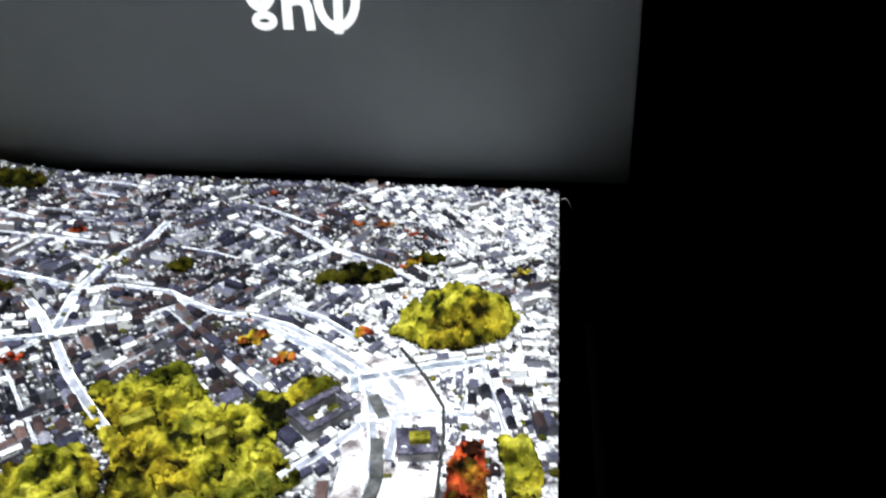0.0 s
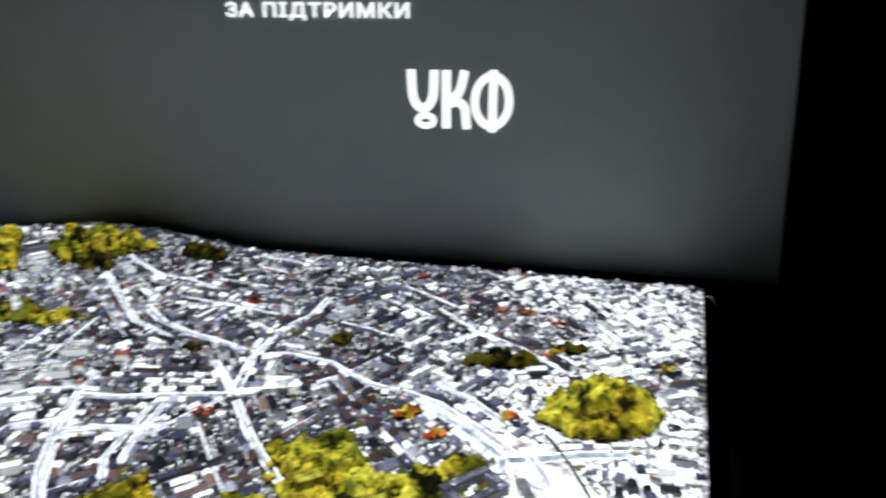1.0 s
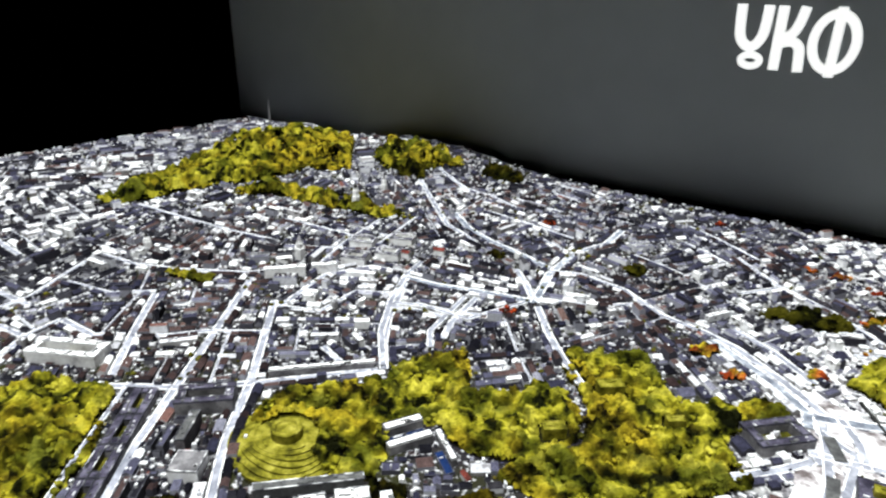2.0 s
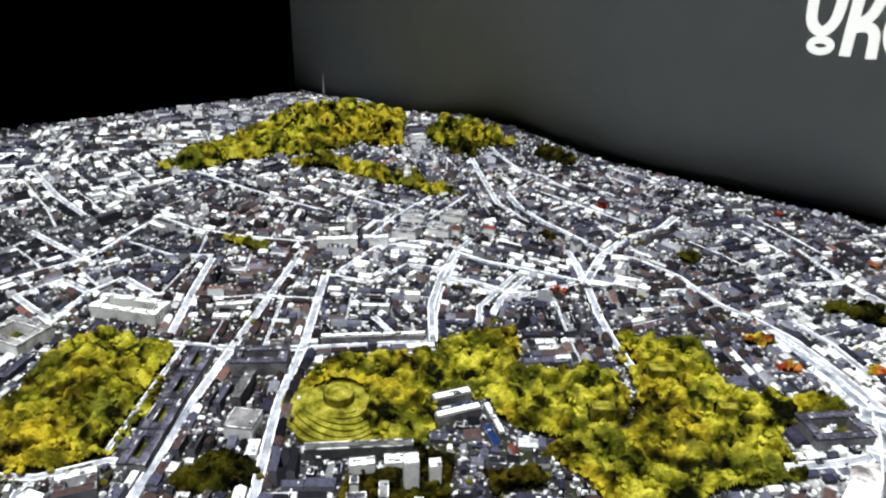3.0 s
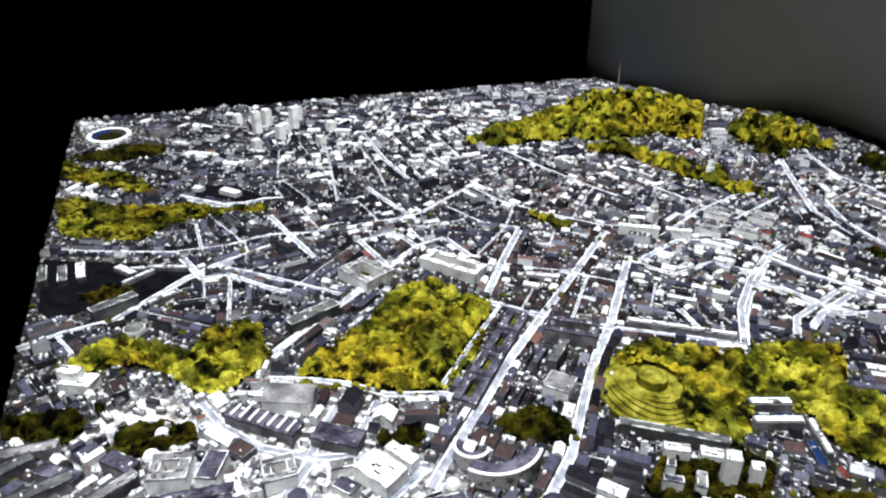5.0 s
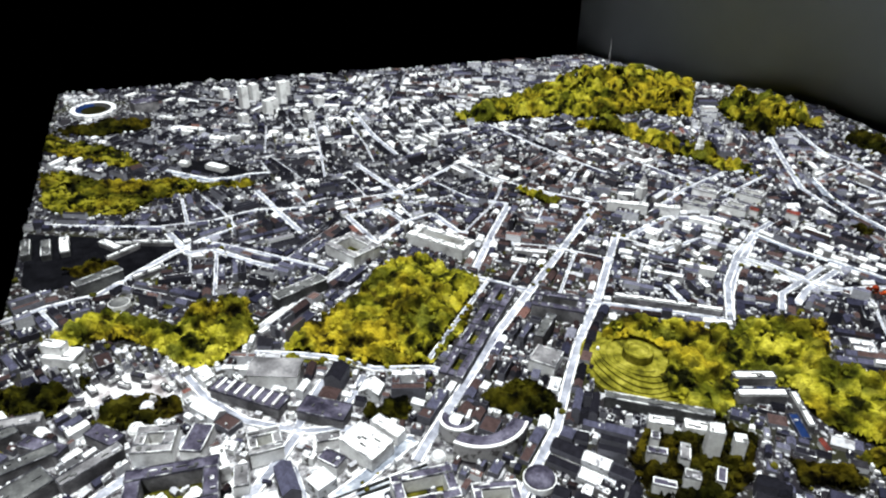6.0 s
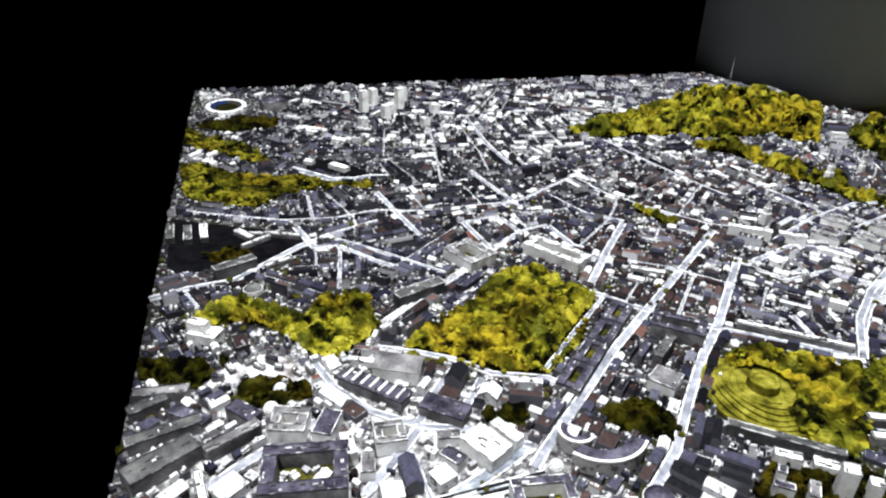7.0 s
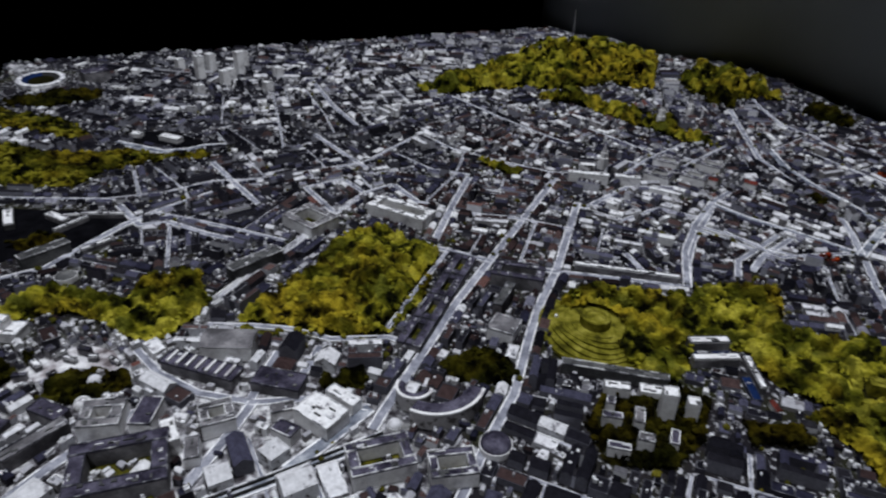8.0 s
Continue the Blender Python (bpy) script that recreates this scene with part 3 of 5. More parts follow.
park((-1.96, 0.61), (-1.95, 0.68), (-1.81, 0.71), (-1.79, 0.65))
park((-2.27, 2.07), (-2.34, 2.3), (-2.07, 2.28), (-1.81, 2.22), (-1.92, 2.05), (-2.11, 1.96))
park((-2.77, 0.85), (-2.89, 1.14), (-2.98, 1.49), (-2.97, 1.88), (-2.87, 2.17), (-2.58, 2.28), (-2.24, 1.86), (-2.38, 1.66), (-2.44, 1.47), (-2.58, 1.31), (-2.64, 1.03))
park((-1.18, 0.3), (-1.18, 0.38), (-1.07, 0.49), (-1.01, 0.57), (-1.04, 0.62), (-1, 0.69), (-0.9, 0.78), (-0.84, 0.71), (-0.81, 0.63), (-0.66, 0.74), (-0.61, 0.75), (-0.55, 0.7), (-0.51, 0.61), (-0.6, 0.48), (-0.68, 0.45), (-0.75, 0.46), (-0.8, 0.49), (-0.87, 0.43), (-0.83, 0.36), (-0.81, 0.27), (-1, 0.11), (-1.05, 0.16))
park((-0.71, 0.92), (-0.59, 1.01), (-0.51, 1.04), (-0.44, 0.94), (-0.39, 0.87), (-0.32, 0.92), (-0.23, 0.99), (-0.15, 1), (-0.12, 0.96), (-0.25, 0.82), (-0.25, 0.78), (-0.17, 0.69), (-0.3, 0.54), (-0.32, 0.48), (-0.45, 0.37), (-0.51, 0.41), (-0.62, 0.42), (-0.6, 0.48), (-0.51, 0.61), (-0.54, 0.71), (-0.65, 0.83))
park((-0.06, 1.2), (-0.02, 1.3), (0.06, 1.36), (0.17, 1.39), (0.26, 1.35), (0.29, 1.26), (0.24, 1.17), (0.14, 1.12), (0.03, 1.13))
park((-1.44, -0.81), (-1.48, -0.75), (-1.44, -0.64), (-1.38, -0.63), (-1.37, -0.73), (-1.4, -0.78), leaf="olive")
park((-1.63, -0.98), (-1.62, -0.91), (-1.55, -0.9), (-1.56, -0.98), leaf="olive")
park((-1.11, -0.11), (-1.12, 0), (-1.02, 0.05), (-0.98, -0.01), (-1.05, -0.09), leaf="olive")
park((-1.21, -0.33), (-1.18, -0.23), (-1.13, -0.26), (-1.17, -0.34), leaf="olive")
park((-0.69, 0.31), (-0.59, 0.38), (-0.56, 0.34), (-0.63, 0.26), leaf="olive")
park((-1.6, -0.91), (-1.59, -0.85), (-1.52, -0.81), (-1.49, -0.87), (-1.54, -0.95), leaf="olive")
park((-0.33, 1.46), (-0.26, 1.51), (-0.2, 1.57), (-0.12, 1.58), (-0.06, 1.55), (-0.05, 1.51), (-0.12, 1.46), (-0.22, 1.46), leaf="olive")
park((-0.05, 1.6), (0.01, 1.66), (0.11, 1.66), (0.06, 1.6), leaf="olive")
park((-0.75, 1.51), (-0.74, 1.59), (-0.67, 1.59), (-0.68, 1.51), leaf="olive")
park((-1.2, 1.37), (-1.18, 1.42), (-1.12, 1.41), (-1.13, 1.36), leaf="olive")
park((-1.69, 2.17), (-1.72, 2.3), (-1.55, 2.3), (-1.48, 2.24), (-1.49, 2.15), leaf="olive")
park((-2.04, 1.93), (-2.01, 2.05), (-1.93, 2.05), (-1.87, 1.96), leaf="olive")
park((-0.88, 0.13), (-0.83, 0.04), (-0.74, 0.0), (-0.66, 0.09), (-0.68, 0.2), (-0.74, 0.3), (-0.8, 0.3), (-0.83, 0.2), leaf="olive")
park((0.09, 0.6), (0.095, 0.74), (0.12, 0.8), (0.165, 0.81), (0.175, 0.72), (0.165, 0.6), leaf="red")
park((0.195, 0.6), (0.2, 0.74), (0.185, 0.81), (0.26, 0.83), (0.285, 0.72), (0.25, 0.6))
park((-3.42, -0.74), (-3.3, -0.58), (-3.3, -0.36), (-3.42, -0.33), (-3.5, -0.5), leaf="olive")
park((-2.16, -0.73), (-2.1, -0.66), (-2.03, -0.67), (-2.04, -0.76), (-2.11, -0.8), leaf="olive")
park((-1.74, -0.53), (-1.77, -0.47), (-1.71, -0.4), (-1.67, -0.43))


def grove(x, y, turn, lx, ly, leaf):
    """A small uneven oval of trees."""
    rim = [(lx / 2 * math.cos(a) * (1 + 0.2 * math.sin(5 * a + 40 * x)), ly / 2 * math.sin(a) * (1 + 0.2 * math.cos(3 * a + 30 * y))) for a in np.linspace(0, 2 * math.pi, 11, endpoint=False)]
    park(*[(float(x + u * math.cos(turn) - v * math.sin(turn)), float(y + u * math.sin(turn) + v * math.cos(turn))) for u, v in rim], leaf=leaf)


# Red patches of projected light, built as small added groves.
for hx, hy, ha, hl, hw in ((-1.14, 1.78, 0.9, 0.08, 0.03), (-0.575, 2.167, 0.3, 0.05, 0.03), (-0.385, 1.16, 0.75, 0.11, 0.05), (-0.297, 1.075, 0.5, 0.07, 0.03), (-0.13, 1.2, 0.1, 0.09, 0.03), (-0.015, 1.594, 0.6, 0.09, 0.035), (-0.129, 1.895, 0.2, 0.08, 0.03), (-0.01, 1.81, -0.5, 0.1, 0.024), (-0.02, 1.385, 0.9, 0.06, 0.028), (-0.93, 1.05, 0.5, 0.06, 0.03), (0.32, 1.56, 0.4, 0.07, 0.024), (-0.22, 1.9, 0.2, 0.06, 0.03)):
    grove(hx, hy, ha, hl, hw, "red")
grove(-1.565, -0.8, 0.4, 0.045, 0.03, "olive")
grove(-1.56, -0.715, 0.4, 0.03, 0.02, "olive")

# ---- landmarks ----
clutter = random.Random(3)


def house(name, x, y, turn, lx, ly, h, roof="flat", mats=(GREY, SLATE), label="", pitch=0.4, sink=0.004):
    """A single block with wall and roof as parts of their own."""
    z = float(land(x, y))
    m = Matrix.Translation((x, y, z)) @ Matrix.Rotation(turn, 4, "Z")
    root = new(name)
    root.parent, root.matrix_parent_inverse = MODEL, Matrix.Translation(-MODEL.location)
    root.location = (x, y, z)
    tagged(root, label)
    bm = bmesh.new()
    box(bm, (lx, ly, h + sink), m @ Matrix.Translation((0, 0, (h - sink) / 2)), 0.0006)
    ob = part("wall", bm, mats[0])
    bm = bmesh.new()
    if roof == "flat":
        box(bm, (lx * 1.02, ly * 1.02, 0.003), m @ Matrix.Translation((0, 0, h + 0.0015)), 0.0005)
        for s in (-1, 1):
            box(bm, (lx * 1.02, 0.0016, 0.002), m @ Matrix.Translation((0, s * (ly * 0.51 - 0.001), h + 0.0038)), 0.0, 1)
            box(bm, (0.0016, ly * 1.02 - 0.005, 0.002), m @ Matrix.Translation((s * (lx * 0.51 - 0.001), 0, h + 0.0038)), 0.0, 1)
        for _ in range(int(lx * clutter.uniform(25, 80))):
            w, d = clutter.choice(((0.004, 0.003), (0.013, 0.003), (0.008, 0.006), (0.003, 0.008), (0.018, 0.0022)))
            box(bm, (w * clutter.uniform(0.7, 1.2), d, 0.003), m @ Matrix.Translation((clutter.uniform(-0.4, 0.4) * lx, clutter.uniform(-0.3, 0.3) * ly, h + 0.004)), 0.0, clutter.choice((2, 2, 3)))
    else:
        r, e = ly * pitch, (0.25 * ly if roof == "hip" else 0.0)
        vs = [bm.verts.new(m @ Vector(p)) for p in ((-lx * 0.52, -ly * 0.54, h), (lx * 0.52, -ly * 0.54, h), (lx * 0.52, ly * 0.54, h), (-lx * 0.52, ly * 0.54, h),
                                                    (-lx * 0.52 + e, 0, h + r), (lx * 0.52 - e, 0, h + r))]
        for f in ((0, 1, 5, 4), (2, 3, 4, 5), (1, 2, 5), (3, 0, 4), (3, 2, 1, 0)):
            bm.faces.new([vs[i] for i in f])
    rf = part("roof", bm, (mats[1], TURF, TURF, TURF) if mats[1] == TURF else (mats[1], RIM_DIM if mats[0] == GREY else RIM, CONCRETE, ROOF_PALE))
    for o in (ob, rf):
        o.parent, o.matrix_parent_inverse = root, Matrix.Translation(-root.location) @ Matrix.Identity(4)
        o.matrix_parent_inverse = (MODEL.matrix_basis @ Matrix.Translation(-MODEL.location) @ Matrix.Translation(root.location)).inverted()
    claim(x, y, turn, lx + 0.006, ly + 0.006)
    return root


def terraced_hill(x, y):
    """The round hill with a drum on top and contour terraces down its slope."""
    root = new("terraced_hill")
    root.parent, root.matrix_parent_inverse = MODEL, Matrix.Translation(-MODEL.location)
    z = float(land(x, y))
    root.location = (x, y, z)
    tagged(root, "yellow green terraced hill with a round drum on top")
    bm = bmesh.new()
    rows = [[bm.verts.new((x + r * math.cos(t) * 1.12, y + r * math.sin(t), float(land(x + r * math.cos(t) * 1.12, y + r * math.sin(t))) + 0.0012)) for t in np.linspace(0, 2 * math.pi, 48, endpoint=False)] for r in (0.02, 0.045, 0.07, 0.095, 0.118)]
    for p, q in zip(rows, rows[1:]):
        for i in range(48):
            bm.faces.new((p[i], p[(i + 1) % 48], q[(i + 1) % 48], q[i]))
    o = part("slope", bm, TURF)
    o.parent, o.matrix_parent_inverse = root, Matrix.Translation(-root.location)
    for k in range(7):
        bm = bmesh.new()
        top, low, inner = [], [], []
        for i in range(49):
            a = radians(-188 + 185 * i / 48)
            r = (0.05 + 0.0115 * k) * (1 + 0.035 * math.sin(3 * a + k))
            c, d = [(x + q * math.cos(a) * 1.14, y + q * math.sin(a)) for q in (r, r - 0.011)]
            level = float(land(*d)) + 0.0022
            top.append(bm.verts.new((*c, level)))
            low.append(bm.verts.new((*c, float(land(*c)) - 0.004)))
            inner.append(bm.verts.new((*d, level + 0.0006)))
        for i in range(48):
            bm.faces.new((inner[i], top[i], top[i + 1], inner[i + 1]))
            bm.faces.new((top[i], low[i], low[i + 1], top[i + 1]))
        o = part("terrace", bm, TURF)
        o.parent = root
        o.matrix_parent_inverse = Matrix.Translation(-root.location)
    bm = bmesh.new()
    rings = []
    for r, h in ((0.033, -0.004), (0.032, 0.020), (0.030, 0.022), (0.023, 0.0215), (0.02, 0.017), (0.009, 0.019)):
        rings.append([bm.verts.new((x + r * math.cos(a) * 1.05, y + r * math.sin(a), z + h)) for a in np.linspace(0, 2 * math.pi, 40, endpoint=False)])
    for p, q in zip(rings, rings[1:]):
        for i in range(40):
            bm.faces.new((p[i], p[(i + 1) % 40], q[(i + 1) % 40], q[i]))
    bm.faces.new(rings[-1])
    o = part("drum", bm, TURF)
    o.parent, o.matrix_parent_inverse = root, Matrix.Translation(-root.location)
    i, j = np.nonzero((gx - x) ** 2 / 1.2 + (gy - y) ** 2 < 0.062 ** 2)
    PLAN[i, j] = 3
    south = ((gx - x) ** 2 / 1.25 + (gy - y) ** 2 < 0.152 ** 2) & (gy < y - 0.15 * abs(gx - x))
    PLAN[south & (PLAN == 2)] = 3


def stadium(x, y, turn):
    root = new("stadium")
    root.parent, root.matrix_parent_inverse = MODEL, Matrix.Translation(-MODEL.location)
    z = float(land(x, y))
    root.location = (x, y, z)
    tagged(root, "white oval stadium bowl with blue seats")

    def ring(name, stops, m, a0=0.0, a1=360.0):
        bm = bmesh.new()
        n = 48
        rows = []
        for rx, ry, h in stops:
            rows.append([bm.verts.new((x + rx * math.cos(t) * math.cos(turn) - ry * math.sin(t) * math.sin(turn),
                                       y + rx * math.cos(t) * math.sin(turn) + ry * math.sin(t) * math.cos(turn), z + h)) for t in [radians(a0 + (a1 - a0) * i / n) for i in range(n + 1)]])
        for p, q in zip(rows, rows[1:]):
            for i in range(n):
                bm.faces.new((p[i], p[i + 1], q[i + 1], q[i]))
        o = part(name, bm, m)
        o.parent, o.matrix_parent_inverse = root, Matrix.Translation(-root.location)

    ring("bowl", ((0.128, 0.1, 0.0), (0.128, 0.1, 0.014), (0.113, 0.086, 0.016), (0.104, 0.078, 0.0138)), KERB)
    ring("seats", ((0.104, 0.078, 0.0138), (0.075, 0.055, 0.004)), BLUE, 180, 320)
    ring("stand", ((0.104, 0.078, 0.0138), (0.075, 0.055, 0.004)), DARK, -40, 180)
    ring("pitch", ((0.075, 0.055, 0.0035), (0.001, 0.001, 0.0035)), SOIL)
    i, j = np.nonzero((gx - x) ** 2 + (gy - y) ** 2 < 0.17 ** 2)
    PLAN[i, j] = 3


def lattice_tower(x, y, base, h):
    """A thin lattice mast on four legs."""
    root = new("television_tower")
    root.parent, root.matrix_parent_inverse = MODEL, Matrix.Translation(-MODEL.location)
    root.location = (x, y, base)
    tagged(root, "thin grey lattice television mast on the hill")

    def bar(name, p, q, r0, r1, m):
        bm = bmesh.new()
        d = Vector(q) - Vector(p)
        bmesh.ops.create_cone(bm, cap_ends=True, segments=6, radius1=r0, radius2=r1, depth=d.length,
                              matrix=Matrix.Translation((Vector(p) + Vector(q)) / 2) @ d.to_track_quat("Z", "Y").to_matrix().to_4x4())
        o = part(name, bm, m)
        o.parent, o.matrix_parent_inverse = root, Matrix.Translation(-root.location)

    for sx in (-1, 1):
        for sy in (-1, 1):
            bar("leg", (x + sx * 0.009, y + sy * 0.009, base - 0.01), (x + sx * 0.003, y + sy * 0.003, base + 0.5 * h), 0.0014, 0.0011, GREY)
    for k in range(1, 6):
        w, zz = 0.009 - 0.0012 * k, base + 0.09 * k * h
        for sx in (-1, 1):
            bar("brace", (x + sx * w, y - w, zz), (x + sx * w, y + w, zz + 0.02 * h), 0.0007, 0.0007, GREY)
            bar("brace", (x - w, y + sx * w, zz), (x + w, y + sx * w, zz + 0.02 * h), 0.0007, 0.0007, GREY)
    bar("mast", (x, y, base + 0.48 * h), (x, y, base + h), 0.0035, 0.0012, GREY)


def steeple(name, x, y, w, h, cap, label):
    root = new(name)
    root.parent, root.matrix_parent_inverse = MODEL, Matrix.Translation(-MODEL.location)
    z = float(land(x, y))
    root.location = (x, y, z)
    tagged(root, label)
    bm = bmesh.new()
    for k, (s, a, b) in enumerate(((1.0, -0.004, 0.55), (0.8, 0.55, 0.8), (0.6, 0.8, 0.92))):
        lo, hi = (a if a < 0 else a * h), b * h
        box(bm, (w * s, w * s, hi - lo), Matrix.Translation((x, y, z + (lo + hi) / 2)), 0.001)
    o = part("shaft", bm, WHITE)
    o.parent, o.matrix_parent_inverse = root, Matrix.Translation(-root.location)
    bm = bmesh.new()
    bmesh.ops.create_cone(bm, cap_ends=True, segments=8, radius1=w * 0.36, radius2=0.0006, depth=0.3 * h, matrix=Matrix.Translation((x, y, z + 1.06 * h)))
    o = part("spire", bm, cap)
    o.parent, o.matrix_parent_inverse = root, Matrix.Translation(-root.location)
    claim(x, y, 0, w + 0.01, w + 0.01)


def curved_block(x, y, r, a0, a1, depth, h, label):
    """A house front that follows an arc."""
    root = new("curved_building")
    root.parent, root.matrix_parent_inverse = MODEL, Matrix.Translation(-MODEL.location)
    z = float(land(x, y))
    root.location = (x, y, z)
    tagged(root, label)
    n = 18
    turns = [radians(a0 + (a1 - a0) * i / n) for i in range(n + 1)]

    def arc(name, prof, m):
        bm = bmesh.new()
        rows = [[bm.verts.new((x + rr * math.cos(t), y + rr * math.sin(t), z + hh)) for rr, hh in prof] for t in turns]
        for p, q in zip(rows, rows[1:]):
            for i in range(len(prof)):
                j = (i + 1) % len(prof)
                bm.faces.new((p[i], q[i], q[j], p[j]))
        bm.faces.new(rows[0])
        bm.faces.new(rows[-1][::-1])
        bmesh.ops.recalc_face_normals(bm, faces=bm.faces)
        o = part(name, bm, m)
        o.parent, o.matrix_parent_inverse = root, Matrix.Translation(-root.location)

    arc("wall", ((r, -0.004), (r, h), (r - depth, h), (r - depth, -0.004)), WALL)
    arc("cornice", ((r + 0.002, h), (r + 0.002, h + 0.004), (r - 0.004, h + 0.004), (r - 0.004, h)), WHITE)
    arc("roof", ((r - 0.0045, h), (r - 0.006, h + 0.003), (r - depth * 0.5, h + 0.005), (r - depth, h + 0.001)), SLATE)
    for t in turns:
        for rr in np.arange(r - depth, r + 0.003, 0.004):
            PLAN[cells(x + rr * math.cos(t), y + rr * math.sin(t))] = 3


terraced_hill(-1.02, 0.25)
stadium(-3.72, -0.54, -0.15)
lattice_tower(-3.08, 2.12, float(land(-3.08, 2.12)), 0.2)
steeple("town_hall_tower", -1.88, 1.475, 0.024, 0.1, DARK, "white stepped tower with a dark pointed cap")
steeple("church", -1.70, 0.97, 0.024, 0.075, GREY, "pale church steeple among old roofs")
steeple("church", -1.925, 1.72, 0.02, 0.065, GREY, "pale church steeple among old roofs")
steeple("church", -1.47, 1.30, 0.018, 0.05, GREY, "pale church steeple among old roofs")
steeple("church", -2.20, 0.72, 0.02, 0.05, DARK, "pale church steeple among old roofs")
curved_block(-1.05, -0.15, 0.097, -62, 42, 0.032, 0.035, "pale curved corner building with a white cornice")
curved_block(-1.058, -0.192, 0.036, -150, 30, 0.017, 0.032, "small pale curved building round a court")
house("hall_building", -1.385, -0.445, 0.98, 0.105, 0.06, 0.036, "gable", (WHITE, GREY), "long pale hall building with a shallow pitched roof", 0.14)
for hx, hy, hm in ((-2.292, -0.878, CONCRETE), (-2.265, -0.828, CONCRETE), (-2.262, -0.78, WHITE)):
    house("slab_block", hx, hy, 3.08, 0.1, 0.024, 0.016, "flat", (CONCRETE, hm), "long slab apartment block on a dark yard")


def shed(x0, y0, x1, y1, w, h, mats, label):
    house("long_shed", (x0 + x1) / 2, (y0 + y1) / 2, math.atan2(y1 - y0, x1 - x0), math.hypot(x1 - x0, y1 - y0), w, h, "flat", mats, label)


for x0, y0, x1, y1, w in ((-2.244, -0.684, -2.173, -0.647, 0.024), (-2.127, -0.684, -2.169, -0.594, 0.013), (-2.196, -0.605, -2.135, -0.504, 0.014), (-1.976, -0.64, -1.998, -0.563, 0.014), (-2.21, -0.655, -2.19, -0.61, 0.012)):
    shed(x0, y0, x1, y1, w, 0.012, (GREY, ROOF_PALE), "long low shed with a pale roof by the goods yard")
shed(-1.972, -0.778, -2.007, -0.664, 0.032, 0.03, (CONCRETE, CONCRETE), "long grey slab beside the goods yard")
shed(-1.66, -0.354, -1.693, -0.212, 0.036, 0.03, (CONCRETE, CONCRETE), "long grey slab beside the railway")
shed(-2.723, -0.256, -2.649, -0.212, 0.034, 0.014, (WHITE, ROOF_PALE), "white hall on a black open field")
shed(-2.8, -0.345, -2.775, -0.315, 0.03, 0.012, (WHITE, ROOF_PALE), "white hall on a black open field")
house("long_block", -0.893, 0.182, 0.76, 0.21, 0.02, 0.02, "flat", (CONCRETE, CONCRETE), "long grey block below the terraced hill")
house("pavilion", -0.858, 0.438, 1.04, 0.088, 0.022, 0.02, "flat", (GREY, WHITE), "long white roofed pavilion in the park")
house("pavilion", -0.812, 0.402, 1.04, 0.1, 0.02, 0.02, "flat", (GREY, WHITE), "long white roofed pavilion in the park")
house("pavilion", -0.742, 0.435, -0.62, 0.1, 0.014, 0.016, "flat", (GREY, WHITE), "narrow white roofed pavilion in the park")
house("park_house", -0.52, 0.80, 0.65, 0.06, 0.034, 0.03, "flat", (TURF, TURF), "yellow green block in the park")
house("park_house", -0.57, 0.60, 0.65, 0.05, 0.03, 0.022, "flat", (TURF, TURF), "yellow green block in the park")
house("park_house", -0.36, 0.78, 0.65, 0.04, 0.022, 0.024, "flat", (TURF, TURF), "yellow green block in the park")
for hx, hy, hh in ((-3.42, 0.09, 0.125), (-3.52, 0.17, 0.1), (-3.40, 0.27, 0.13), (-3.55, 0.34, 0.085), (-3.28, 0.16, 0.075), (-3.35, 0.21, 0.06), (-3.62, 0.05, 0.06), (-3.2, 0.02, 0.045), (-3.3, 0.42, 0.05), (-3.12, 0.3, 0.04)):
    house("high_rise", hx, hy, 0.2, 0.042, 0.034, hh * 0.85, "flat", (WHITE, ROOF_PALE), "pale high-rise block at the edge of the model")


def court_house(x, y, turn, lx, ly, wing, h, mats, label, open_side=False):
    """Four wings round a court, each with its own wall and roof."""
    c, s = math.cos(turn), math.sin(turn)
    sides = [(0, -(ly - wing) / 2, lx, 0), (0, (ly - wing) / 2, lx, 0), (-(lx - wing) / 2, 0, ly - 2 * wing - 0.002, 1), ((lx - wing) / 2, 0, ly - 2 * wing - 0.002, 1)]
    bm = bmesh.new()
    box(bm, (lx - 2 * wing, ly - 2 * wing, 0.006), Matrix.Translation((x, y, float(land(x, y)))) @ Matrix.Rotation(turn, 4, "Z"))
    part("court", bm, OLIVE, MODEL)
    for u, v, a, t in sides[:3] if open_side else sides:
        house("court_wing", x + u * c - v * s, y + u * s + v * c, turn + t * math.pi / 2, a, wing, h, "flat", mats, label)


def dome(x, y, r, m, label, squash=0.8):
    root = new("dome")
    root.parent, root.matrix_parent_inverse = MODEL, Matrix.Translation(-MODEL.location)
    z = float(land(x, y))
    root.location = (x, y, z)
    tagged(root, label)
    bm = bmesh.new()
    bmesh.ops.create_cone(bm, cap_ends=True, segments=24, radius1=r, radius2=r, depth=r * 0.5, matrix=Matrix.Translation((x, y, z + r * 0.2)))
    o = part("drum", bm, WHITE)
    o.parent, o.matrix_parent_inverse = root, Matrix.Translation(-root.location)
    bm = bmesh.new()
    bmesh.ops.create_uvsphere(bm, u_segments=24, v_segments=12, radius=r * 0.96, matrix=Matrix.Translation((x, y, z + r * 0.42)) @ Matrix.Diagonal((1, 1, squash, 1)))
    for f in bm.faces:
        f.smooth = True
    o = part("cupola", bm, m)
    o.parent, o.matrix_parent_inverse = root, Matrix.Translation(-root.location)
    claim(x, y, 0, 2 * r, 2 * r)


